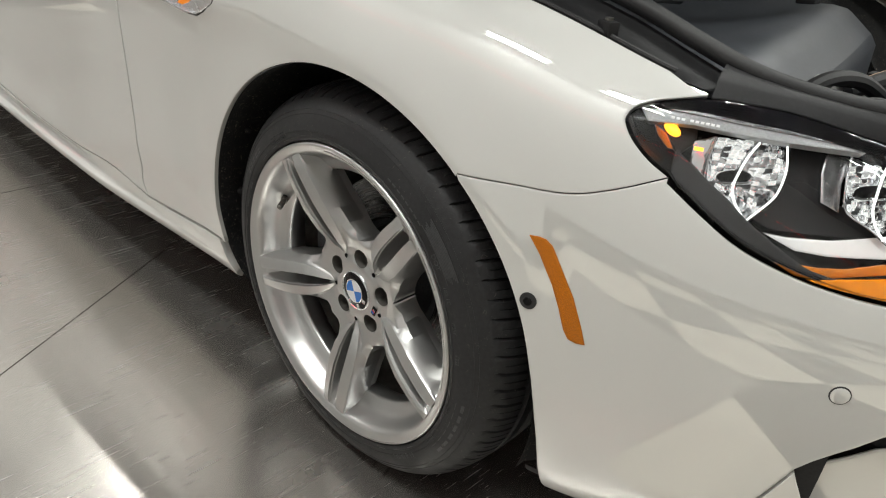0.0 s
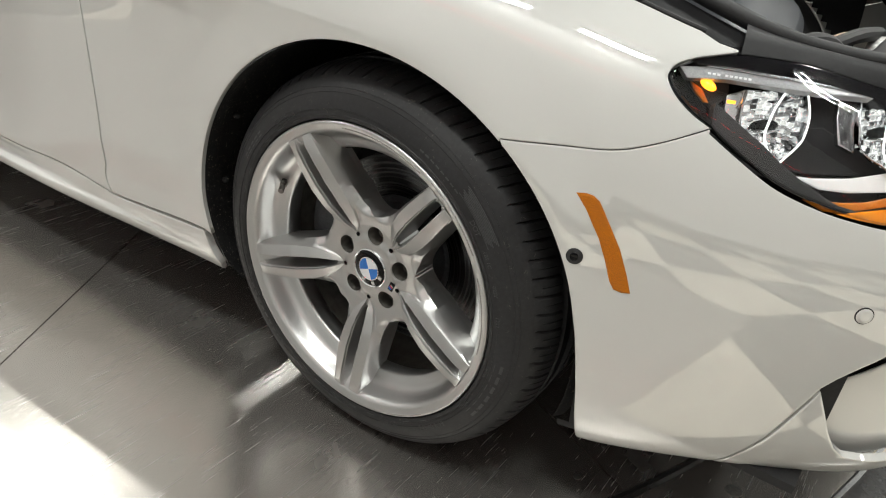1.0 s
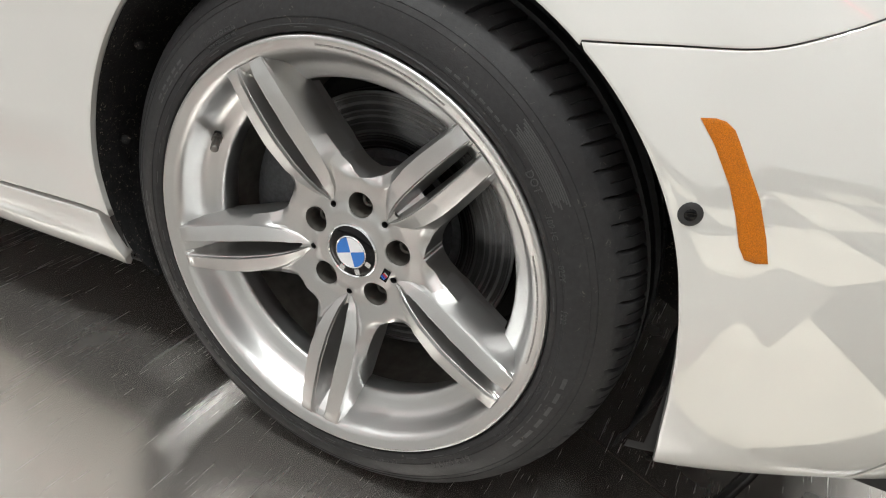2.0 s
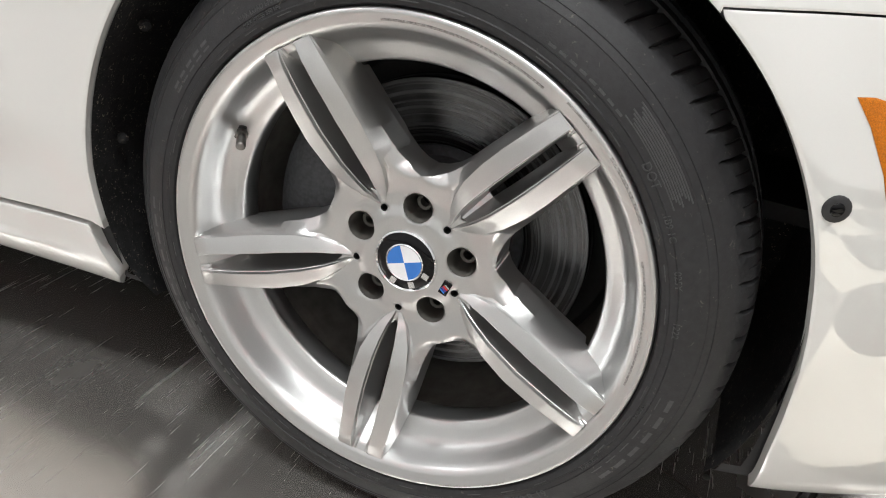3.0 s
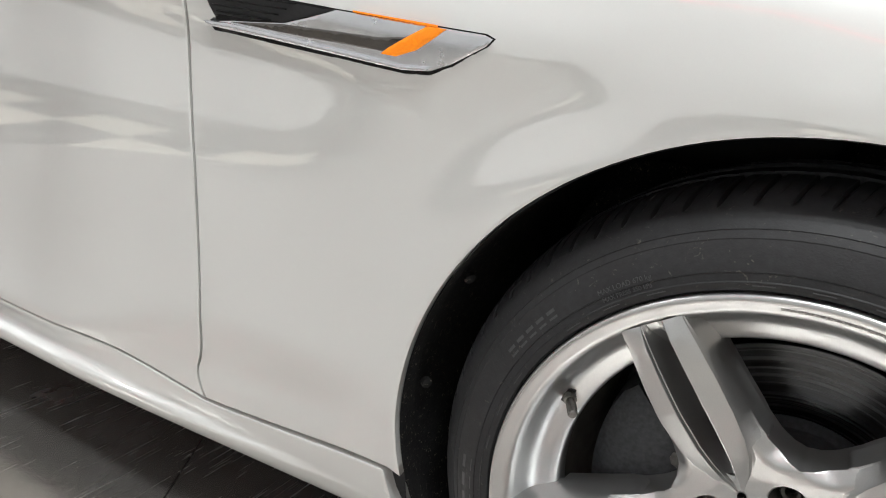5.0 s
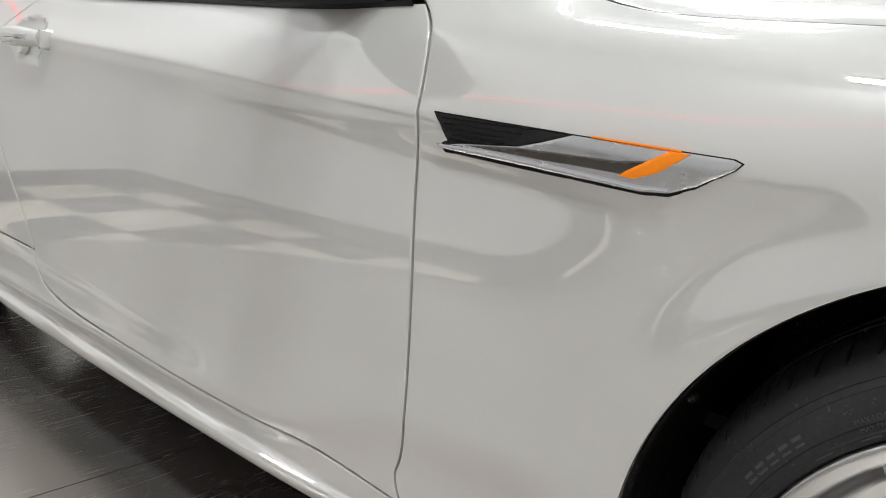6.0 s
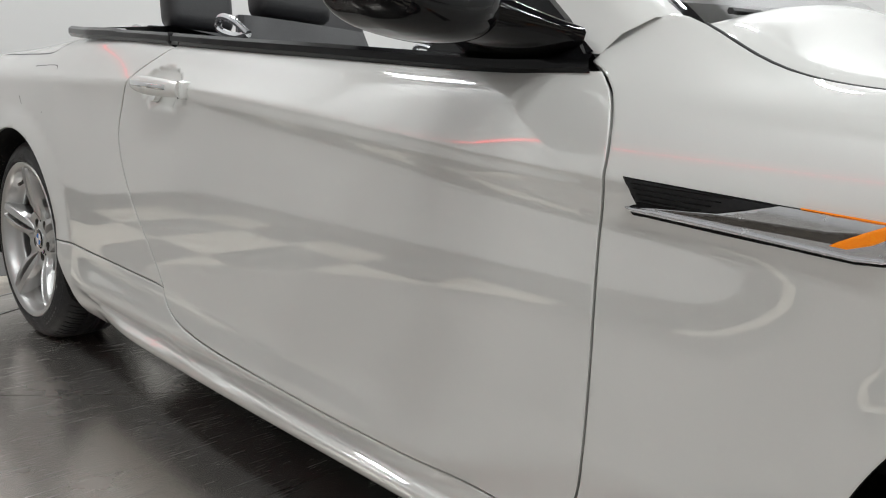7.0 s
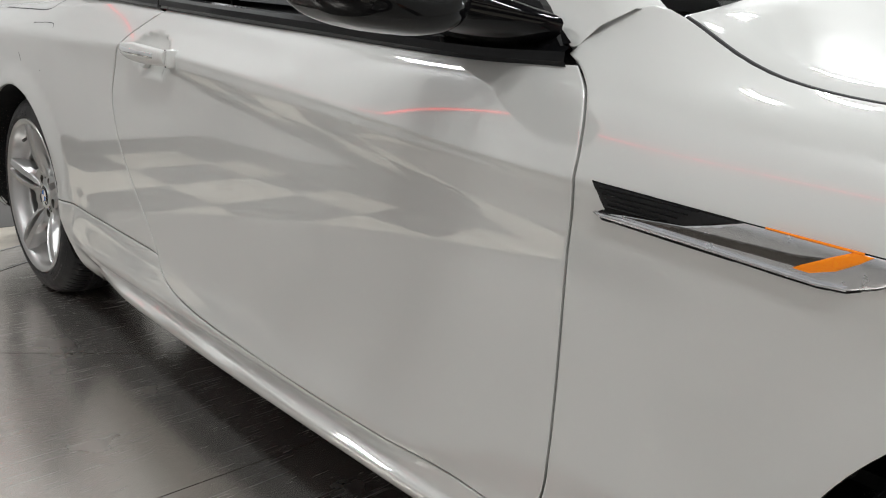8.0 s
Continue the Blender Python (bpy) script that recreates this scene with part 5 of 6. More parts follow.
part("rear_underbody", box_bm(-3.7, -3.28, .12, 2 * AXIS_Y - .12, .22, .25), DARK_GAP, car, "black rear underbody")
part("front_underbody", box_bm(.42, .70, .16, 2 * AXIS_Y - .16, .185, .20), DARK_GAP, car, "black front underbody")
part("axle_block", box_bm(-.40, .40, .46, 2 * AXIS_Y - .46, .19, .24), DARK_GAP, car, "added black box blocking light at the front axle")
part("rear_axle_block", box_bm(-3.26, -2.44, .46, 2 * AXIS_Y - .46, .19, .24), DARK_GAP, car, "added black box blocking light at the rear axle")

# ---- details along the side ----
def bead(name, s, z, lift, rx, rz, mat, parent, label="", n=18, thick=.004):
    """A round cap lying on the skin."""
    c, nn = spot(s, z, -lift)
    nn = Vector(skin_normal(np.array([s]), v_of([s], [z]))[0])
    a = Vector((0, 0, 1)).cross(nn).normalized()
    b = nn.cross(a)
    bm = bmesh.new()
    rows = []
    for f, h in ((1.0, -thick), (1.0, 0.0), (.86, thick * .4), (.5, thick * .5)):
        rows.append([bm.verts.new(c + a * rx * f * math.cos(2 * math.pi * k / n) + b * rz * f * math.sin(2 * math.pi * k / n) + nn * h) for k in range(n)])
    for r0, r1 in zip(rows, rows[1:]):
        for k in range(n):
            bm.faces.new((r0[k], r0[(k + 1) % n], r1[(k + 1) % n], r1[k]))
    bm.faces.new(rows[-1])
    return part(name, bm, mat, parent, label)


# wing vent: black grille, chrome blade, amber repeater
def vent_place(points):
    return [(-.643 + (s + .648) * .9515, z + .0075 - (s + .648) * .0054) for s, z in points]


VENT_CHROME = material("satin_vent_chrome", (0.74, 0.75, 0.77), 0.24, metal=0.92, rough_var=0.04, stain_scale=30)
# chrome coloured dark in place of what it reflects
VENT_DARK = material("vent_chrome_dark_reflection", (0.16, 0.15, 0.14), 0.12, metal=1.0, rough_var=0.03)
vent = skin_panel("wing_vent", vent_place([(-.648, .7655), (-.628, .734), (-.640, .7285), (-.631, .719), (-.50, .7115), (-.373, .7045), (-.345, .7065), (-.32, .7165), (-.284, .737), (-.2765, .745), (-.286, .7485), (-.452, .7555)]), GLOSS_BLACK, car, "side vent with chrome blade and amber repeater", lift=.001, flange=.006, step=.008)
skin_panel("grille", vent_place([(-.645, .7635), (-.627, .7365), (-.57, .7345), (-.522, .7365), (-.49, .744), (-.456, .7535)]), MATT_BLACK, vent, "black ribbed grille", lift=.0018, flange=.003, step=.006)
for k in range(4):
    z0, a, b = .7595 - .0062 * k, -.634 + .004 * k, -.505 - .012 * k
    skin_panel("grille_rib", vent_place([(a, z0), (b, z0 - .003), (b, z0 - .0046), (a, z0 - .0018)]), GLOSS_BLACK, vent, lift=.0036, flange=.003, step=.006)
skin_panel("blade_panel", vent_place([(-.522, .7360), (-.49, .7435), (-.453, .7540), (-.287, .7472), (-.279, .7445), (-.285, .738), (-.32, .7195), (-.345, .7105), (-.373, .7085), (-.50, .717), (-.632, .7245), (-.636, .728), (-.60, .7315), (-.56, .7335)]), VENT_CHROME, vent, "polished chrome blade", lift=.0030, flange=.003, step=.007)
skin_panel("dark_wedge", vent_place([(-.60, .7305), (-.522, .7350), (-.40, .7345), (-.345, .7400), (-.395, .7225), (-.50, .7258)]), VENT_DARK, vent, "wedge coloured as a dark reflection in the chrome", lift=.0042, flange=.002, step=.007)
skin_panel("repeater", vent_place([(-.398, .7205), (-.381, .7195), (-.357, .7275), (-.337, .7400), (-.326, .7485), (-.345, .7492), (-.366, .7385), (-.388, .7270)]), REPEATER, vent, "lit amber repeater lens", lift=.0054, flange=.003, step=.005)
skin_panel("lower_blade", vent_place([(-.640, .7285), (-.632, .7245), (-.50, .7170), (-.373, .7088), (-.345, .7108), (-.345, .7135), (-.375, .7125), (-.50, .7222), (-.60, .7288)]), VENT_CHROME, vent, "bright lower blade edge", lift=.0075, flange=.006, step=.006)
skin_panel("repeater_edge", vent_place([(-.430, .7556), (-.335, .7512), (-.335, .7492), (-.430, .7540)]), REPEATER, vent, "thin lit amber edge", lift=.0056, flange=.002, step=.004)

# side reflector and parking sensors
skin_panel("side_reflector", [(.347, .589), (.360, .5905), (.369, .589), (.378, .583), (.385, .573), (.416, .525), (.432, .490), (.441, .466), (.430, .4645), (.419, .467), (.411, .479), (.400, .507), (.387, .534), (.364, .569)], AMBER, car, "amber side reflector", lift=.0022, flange=.004, step=.006)
s1 = bead("parking_sensor", .361, .503, .0006, .0115, .0115, SEAL, car, "round black parking sensor", thick=.003)
bead("sensor_eye", .361, .503, .002, .006, .006, GLOSS_BLACK, s1, thick=.002)
s2 = bead("parking_sensor", .727, .492, .0003, .0120, .0120, SEAL, car, "body-coloured parking sensor with dark ring", thick=.002)
bead("sensor_face", .727, .492, .0012, .0105, .0105, PAINT, s2, thick=.002)

# fuel flap outline and bootlid gap
def groove(name, pts, w=.0022):
    """A fine dark gap drawn along the skin."""
    P = smooth_line(pts, max(8, 4 * len(pts)))
    out = []
    for sgn in (1, -1):
        row = []
        for k, p in enumerate(P):
            d = np.array(P[min(k + 1, len(P) - 1)]) - np.array(P[max(k - 1, 0)])
            d /= np.linalg.norm(d)
            row.append((p[0] - sgn * d[1] * w, p[1] + sgn * d[0] * w))
        out += row if sgn > 0 else row[::-1]
    return skin_panel(name, out, DARK_GAP, car, step=.02, lift=.0006, flange=.002, mirror=False)


groove("fuel_flap_gap", [(-2.79, .805), (-2.765, .772), (-2.70, .756), (-2.635, .753), (-2.60, .762)])
groove("fuel_flap_gap", [(-2.70, .897), (-2.60, .9005), (-2.52, .899), (-2.500, .888)])
groove("boot_gap", [(-3.19, .940), (-2.90, .938), (-2.66, .938), (-2.60, .958), (-2.56, .975)], .003)

# door handle in its cup
hpts = []
for k in range(15):
    t = k / 14
    s, z = -1.925 + .213 * t, .8580 - .011 * t
    rise = .004 + .026 * math.sin(math.pi * min(1, .12 + .80 * t)) ** .6
    c, _ = spot(s, z, 0)
    base = Vector(skin([s], v_of([s], [z]))[0])
    base.y = -.033 - rise
    hpts.append((base, .011 + .0075 * math.sin(math.pi * (.15 + .8 * t)) + .004 * t))
bm = bmesh.new()
rows = []
for c, h in hpts:
    rows.append([bm.verts.new(c + Vector((0, .010 * math.cos(a) * -1, h * math.sin(a)))) for a in np.linspace(0, 2 * math.pi, 17)[:-1]])
for a, b in zip(rows, rows[1:]):
    for k in range(16):
        bm.faces.new((a[k], a[(k + 1) % 16], b[(k + 1) % 16], b[k]))
bm.faces.new(rows[0])
bm.faces.new(rows[-1])
handle = part("door_handle", bm, PAINT, door, "white door handle with chrome strip")
bm = bmesh.new()
rows = []
for c, h in hpts[1:-2]:
    rows.append([bm.verts.new(c + Vector((0, -.0098 - .0020 * math.cos(a) + .0008, .0062 * math.sin(a) + .001))) for a in np.linspace(0, 2 * math.pi, 9)[:-1]])
for a, b in zip(rows, rows[1:]):
    for k in range(8):
        bm.faces.new((a[k], a[(k + 1) % 8], b[(k + 1) % 8], b[k]))
bm.faces.new(rows[0])
bm.faces.new(rows[-1])
part("chrome_strip", bm, CHROME, handle, "chrome strip")
part("handle_end", box_bm(-1.713, -1.699, -.052, -.020, .827, .866, .006, 3), PAINT, handle)
part("lock_block", tube_bm([(-1.870, -.018, .832), (-1.870, -.030, .835)], .016, 14), PAINT, handle)
part("grip_gap", box_bm(-1.7155, -1.7125, -.051, -.018, .828, .865, .001), DARK_GAP, handle)

# black belt trim along the door top
BELT = [(-.735, .899), (-.92, .8995), (-1.33, .9225), (-1.62, .9385), (-1.87, .9535), (-2.2, .972), (-2.45, .984), (-2.62, .996)]
bl = smooth_line([(a, 0, b) for a, b in BELT], 60)


def belt_y(x):
    return float(np.interp(x, [-2.65, -2.4, -2.0, -.72], [.075, .035, .018, .016]))


rows = []
for dy, dz in ((.004, -.004), (-.003, .004), (-.003, .016), (.006, .023), (.05, .0245), (.06, .01)):
    rows.append([Vector((q[0], belt_y(q[0]) + dy, q[2] + dz * (1 if q[0] > -2.2 else 1.15))) for q in bl])
belt = strip("belt_trim", rows, GLOSS_BLACK, car, "gloss black trim along the door top", sharp=30)
part("belt_gap", box_bm(-1.882, -1.879, belt_y(-1.88) - .0045, belt_y(-1.88) + .02, .952, .978), DARK_GAP, belt)
# rear deck behind the seats
rows = []
for k in range(8):
    t = k / 7
    row = []
    for j in range(20):
        u = j / 19
        x = -1.95 - .75 * u
        y0 = belt_y(x) + .05
        row.append(Vector((x - .12 * t * u, y0 + (AXIS_Y - y0) * t, 1.0 + .02 * u - .012 * (t > .02) + .03 * t * u)))
    rows.append(row)
strip("tonneau", rows, MATT_BLACK, car, "black soft top cover behind the seats")
rows = []
for t in np.linspace(0, 1, 10):
    rows.append([Vector((-2.62 - .02 * t - 1.0 * u ** 1.1, .10 + (AXIS_Y - .10) * t + .12 * u * (1 - t), .985 + .045 * t - .05 * u - .10 * max(0, u - .8) / .2)) for u in np.linspace(0, 1, 16)])
strip("boot_lid", rows, PAINT, car, "white boot lid", sharp=60)
p = skin_panel("tail_light", [(-3.62, .84), (-3.52, .86), (-3.50, .80), (-3.56, .72), (-3.66, .70), (-4.05, .72), (-4.05, .82)], material("red_tail_lens", (0.35, 0.01, 0.012), 0.15, coat=1.0, grain=0.1), car, "red tail light", lift=.004, flange=.01)

# pillar, screen, wipers
rows = []
for t in np.linspace(0, 1, 14):
    c = Vector((-.738, .040, .918)).lerp(Vector((-1.42, .235, 1.345)), t) + Vector((0, 0, .035 * math.sin(math.pi * t)))
    w = .075 - .03 * t
    rows.append([c + Vector((0, .012, -.01)), c + Vector((-.004, .0, .0)), c + Vector((w * .35, .010, w * .42)), c + Vector((w * .8, .032, w * .72)), c + Vector((w * 1.15, .062, w * .75)), c + Vector((w * 1.25, .085, w * .45)), c + Vector((w * 1.3, .10, -.03))])
strip("windscreen_pillar", rows, PAINT, car, "white windscreen pillar", sharp=70)
rows = []
for t in np.linspace(0, 1, 10):
    c = Vector((-.752, .034, .919)).lerp(Vector((-1.43, .235, 1.345)), t) + Vector((0, 0, .035 * math.sin(math.pi * t)))
    rows.append([c + Vector((-.050, .012, -.004)), c + Vector((-.045, -.004, -.002)), c + Vector((-.004, -.005, .004)), c + Vector((.004, .010, .008))])
strip("pillar_trim", rows, GLOSS_BLACK, car, "black trim on the windscreen pillar", sharp=30)
rows = []
for t in np.linspace(0, 1, 10):
    a = Vector((-.685 + .17 * t, .135, .975)).lerp(Vector((0, 0, 0)), 0)
    row = []
    for u in np.linspace(0, 1, 10):
        y = .13 + (AXIS_Y - .13) * t
        low = Vector((-.70 + .20 * t ** .8, y, .975 + .03 * t))
        top = Vector((-1.40 + .14 * t, .26 + (AXIS_Y - .26) * t, 1.35 + .025 * t))
        row.append(low.lerp(top, u) + Vector((0, 0, .03 * math.sin(math.pi * u))))
    rows.append(row)
strip("windscreen", rows, GLASS, car, "clear curved windscreen", sharp=80)
for o in bpy.data.objects:
    if o.name.startswith("windscreen") and not o.name.startswith("windscreen_"):
        o.visible_shadow = False
rows = []
for dx, dz in ((.02, -.02), (.012, .006), (-.05, .0), (-.07, -.05)):
    rows.append([Vector((-.765 + .17 * t ** .8 + dx, .16 + (AXIS_Y - .16) * t, .940 + .03 * t + dz)) for t in np.linspace(0, 1, 12)])
strip("cowl_panel", rows, MATT_BLACK, car, "black cowl panel below the windscreen")
part("wiper_arm", tube_bm([(-.60, .36, .992), (-.64, .50, 1.012), (-.68, .75, 1.045)], [.009, .007, .005], 8), MATT_BLACK, car, "black wiper arm")
part("wiper_blade", tube_bm([(-.645, .22, .998), (-.655, .45, 1.020), (-.66, .80, 1.04)], .005, 6), SEAL, car, "black wiper blade")
rows = []
for dz, dx in ((.0, .02), (.03, .0), (.035, -.04), (.0, -.06)):
    rows.append([Vector((-1.42 + .14 * t + dx, .25 + (AXIS_Y - .25) * t, 1.345 + .025 * t + dz)) for t in np.linspace(0, 1, 8)])
strip("windscreen_header", rows, PAINT, car, "white windscreen top frame")

# door mirror
def superblob(c, r, n=40, m=24, e=.55):
    rows = []
    for i in range(m + 1):
        a = -math.pi / 2 + math.pi * i / m
        ca, sa = abs(math.cos(a)) ** e, math.copysign(abs(math.sin(a)) ** e, math.sin(a))
        rows.append([Vector((c[0] + r[0] * ca * math.copysign(abs(math.cos(q)) ** e, math.cos(q)), c[1] + r[1] * ca * math.copysign(abs(math.sin(q)) ** e, math.sin(q)), c[2] + r[2] * sa)) for q in np.linspace(0, 2 * math.pi, n + 1)[:-1]])
    return rows


def mirror_shell(name, keep, mat, parent, label, grow=1.0):
    bm = bmesh.new()
    rows = superblob((-.866, -.182, .986), (.074 * grow, .112 * grow, .066 * grow), e=.5)
    vs = [[bm.verts.new(p) for p in r] for r in rows]
    for a, b in zip(vs, vs[1:]):
        for k in range(len(a)):
            try:
                bm.faces.new((a[k], a[(k + 1) % len(a)], b[(k + 1) % len(a)], b[k]))
            except ValueError:
                pass
    bmesh.ops.remove_doubles(bm, verts=bm.verts[:], dist=.0005)
    bmesh.ops.bisect_plane(bm, geom=bm.verts[:] + bm.edges[:] + bm.faces[:], plane_co=(-.87, -.1, 1.006), plane_no=(.05, -.05, 1), clear_inner=keep > 0, clear_outer=keep < 0)
    for v in bm.verts:
        # rounder outer end, lower edge rising outward and forward
        f = (v.co.y + .294) / .224
        v.co.x = -.93 + (v.co.x + .93) * (.62 + .38 * min(1, max(0, f)) ** .6)
        v.co.z += .022 * (1 - f) ** 3 + .10 * max(0, v.co.x + .86) * (1 if v.co.z < .97 else 0)
    return part(name, bm, mat, parent, label, sharp=40)


mirror = mirror_shell("door_mirror", -1, GLOSS_BLACK, door, "gloss black door mirror with white cap")
mirror_shell("mirror_cap", 1, PAINT, mirror, "white mirror cap", 1.012)
rows = []
for t in np.linspace(0, 1, 11):
    # foot on the belt, sweeping out to the housing
    c = Vector((-.872 - .004 * t, .030 - .125 * t, .950 + .024 * t))
    hx, hz = .118 - .060 * t ** .8, .034 + .003 * t
    row = []
    for a in np.linspace(0, 2 * math.pi, 25):
        ca, sa = math.cos(a), math.sin(a)
        x = hx * math.copysign(abs(ca) ** .8, ca)
        z = hz * math.copysign(abs(sa) ** .7, sa) * (1 - .62 * max(0, x / hx) * (sa > 0) * (1 - .5 * t))
        row.append(c + Vector((x, 0, z)))
    rows.append(row)
foot = strip("mirror_foot", rows, GLOSS_BLACK, mirror, "gloss black mirror foot", mirror=False, sharp=60)
part("mirror_seam", tube_bm(smooth_line([(-.940, -.085, .934), (-.900, -.090, .942), (-.855, -.092, .965), (-.838, -.085, .985)], 12), .0016, 6), SATIN_CHROME, mirror)
sail = bmesh.new()
vs = [sail.verts.new(p) for p in ((-1.06, .030, .922), (-.748, .024, .918), (-.800, .042, .972), (-.90, .068, 1.05), (-.985, .055, 1.00))]
sail.faces.new(vs)
r = bmesh.ops.extrude_face_region(sail, geom=sail.faces[:])
for v in [g for g in r["geom"] if isinstance(g, bmesh.types.BMVert)]:
    v.co.y += .02
part("mirror_sail", sail, GLOSS_BLACK, mirror, "black mirror sail panel", smooth=False)

# ---- cabin ----
LEATHER = material("black_leather", (0.018, 0.018, 0.020), 0.42, bump=0.5, bump_scale=260, grain=0.15, stain=0.15)


def seat(x, y, tag):
    t = part("seat", rbox(-.26, .26, -.27, .27, .28, .46, .06, m=Matrix.Translation((x + .25, y, .15))), LEATHER, car, "black leather " + tag)
    bm = bmesh.new()
    rows = []
    for k in range(9):
        f = k / 8
        w = .27 - .05 * max(0, f - .6) / .4
        zz = .56 + .50 * f
        xx = x - .02 - .20 * f
        rows.append([bm.verts.new((xx + .07 * math.cos(a) + .03 * abs(math.sin(a)) ** 3, y + w * math.copysign(abs(math.sin(a)) ** .7, math.sin(a)), zz)) for a in np.linspace(0, 2 * math.pi, 21)[:-1]])
    for a, b in zip(rows, rows[1:]):
        for k in range(20):
            bm.faces.new((a[k], a[(k + 1) % 20], b[(k + 1) % 20], b[k]))
    bm.faces.new(rows[0])
    bm.faces.new(rows[-1])
    part("backrest", bm, LEATHER, t)
    part("headrest", rbox(-.05, .05, -.13, .13, -.09, .09, .045, m=Matrix.Translation((x - .27, y, 1.155)) @ Matrix.Rotation(-.15, 4, "Y")), LEATHER, t)
    part("belt_guide", tube_bm(smooth_line([(x - .10, y - .245, 1.005), (x - .16, y - .255, 1.040), (x - .23, y - .25, 1.050), (x - .245, y - .245, 1.02), (x - .16, y - .245, 1.000), (x - .10, y - .245, 1.005)], 24), .010, 8), SATIN_CHROME, t, "silver belt guide loop")
    return t


seat(-1.86, .52, "front seat with headrest")
seat(-1.86, 1.28, "front seat with headrest")
seat(-2.52, .58, "rear seat with headrest")
seat(-2.52, 1.22, "rear seat with headrest")
rows = [[Vector((-.80 - .25 * u, y, 1.0 - .03 * u - .12 * max(0, u - .8) / .2)) for u in np.linspace(0, 1, 8)] for y in np.linspace(.16, 2 * AXIS_Y - .16, 12)]
strip("dashboard", rows, MATT_BLACK, car, "black dashboard", mirror=False)
wh = [(-1.22 + .03 * math.sin(a) * .4 - .06 * math.sin(a), 1.28 + .185 * math.cos(a), .90 + .175 * math.sin(a)) for a in np.linspace(0, 2 * math.pi, 33)]
part("steering_wheel", tube_bm(wh, .014, 8), LEATHER, car, "black steering wheel")
part("cabin_floor", box_bm(-2.45, -.62, .10, 2 * AXIS_Y - .10, .30, .34), DARK_GAP, car, "dark cabin floor")
ob = strip("door_card", [[Vector((x, .075, z)) for x in np.linspace(-1.95, -.80, 10)] for z in (.34, .6, .93)], LEATHER, car, "black inner door panel")

# ---- the showroom ----
def steel_material():
    m = material("scratched_steel_plate", (0.56, 0.53, 0.495), 0.28, metal=0.88, stain=0.08, stain_scale=1.1, grain=0.02, grain_scale=40)
    nt = m.node_tree
    b = nt.nodes["Principled BSDF"]
    co = nt.nodes.new("ShaderNodeTexCoord")
    total = None
    for turn, length, across in ((35, 9.0, 420.0), (-20, 8.0, 260.0), (-48, 4.0, 170.0), (-56, 7.0, 300.0)):
        mp = nt.nodes.new("ShaderNodeMapping")
        mp.inputs["Rotation"].default_value = (0, 0, radians(turn))
        mp.inputs["Scale"].default_value = (across, length, 1.0)
        nt.links.new(co.outputs["Object"], mp.inputs[0])
        n = nt.nodes.new("ShaderNodeTexNoise")
        n.inputs["Scale"].default_value = 1.0
        n.inputs["Detail"].default_value = 3
        nt.links.new(mp.outputs[0], n.inputs["Vector"])
        r = nt.nodes.new("ShaderNodeMapRange")
        r.inputs[1].default_value, r.inputs[2].default_value = 0.65, 0.84
        nt.links.new(n.outputs[0], r.inputs[0])
        if total is None:
            total = r.outputs[0]
        else:
            a = nt.nodes.new("ShaderNodeMath")
            a.operation = "ADD"
            nt.links.new(total, a.inputs[0])
            nt.links.new(r.outputs[0], a.inputs[1])
            total = a.outputs[0]
    n = nt.nodes.new("ShaderNodeTexNoise")
    n.inputs["Scale"].default_value = 5
    n.inputs["Detail"].default_value = 7
    nt.links.new(co.outputs["Object"], n.inputs["Vector"])
    r = nt.nodes.new("ShaderNodeMapRange")
    r.inputs[1].default_value, r.inputs[2].default_value, r.inputs[3].default_value, r.inputs[4].default_value = 0.25, 0.75, 0.21, 0.29
    nt.links.new(n.outputs[0], r.inputs[0])
    q = nt.nodes.new("ShaderNodeMath")
    q.operation = "MULTIPLY_ADD"
    q.inputs[1].default_value = 0.10
    nt.links.new(total, q.inputs[0])
    nt.links.new(r.outputs[0], q.inputs[2])
    nt.links.new(q.outputs[0], b.inputs["Roughness"])
    mix = nt.nodes.new("ShaderNodeMix")
    mix.data_type = "RGBA"
    mix.clamp_factor = True
    mix.inputs[7].default_value = (0.72, 0.70, 0.67, 1)
    nt.links.new(total, mix.inputs[0])
    old = b.inputs["Base Color"].links
    if old:
        nt.links.new(old[0].from_socket, mix.inputs[6])
    else:
        mix.inputs[6].default_value = b.inputs["Base Color"].default_value
    nt.links.new(mix.outputs[2], b.inputs["Base Color"])
    k = nt.nodes.new("ShaderNodeBump")
    k.inputs["Strength"].default_value = 0.2
    k.inputs["Distance"].default_value = 0.0005
    nt.links.new(total, k.inputs["Height"])
    nt.links.new(k.outputs[0], b.inputs["Normal"])
    return m


STEEL = steel_material()
TRIM_STEEL = material("bright_steel_edge", (0.6, 0.6, 0.6), 0.25, metal=1.0, grain=0.1)
BLACK_PLATE = material("blackened_steel_plate", (0.05, 0.05, 0.052), 0.38, metal=0.6, stain=0.35, stain_scale=5, grain=0.2, bump=0.2)
TILE_DARK = material("dark_stone_tile", (0.030, 0.028, 0.027), 0.16, stain=0.4, stain_scale=7, grain=0.2, grain_scale=80)
TILE_CREAM = material("cream_stone_tile", (0.74, 0.68, 0.57), 0.16, stain=0.16, stain_scale=6, grain=0.06, grain_scale=90)
GROUT = material("grey_grout", (0.12, 0.115, 0.11), 0.8, grain=0.2)
WALL = material("white_wall_paint", (0.66, 0.66, 0.66), 0.6, stain=0.02, stain_scale=1.2, bump=0.1, bump_scale=250)
CEILING = material("dark_ceiling_paint", (0.05, 0.05, 0.053), 0.8, stain=0.05, bump=0.1)
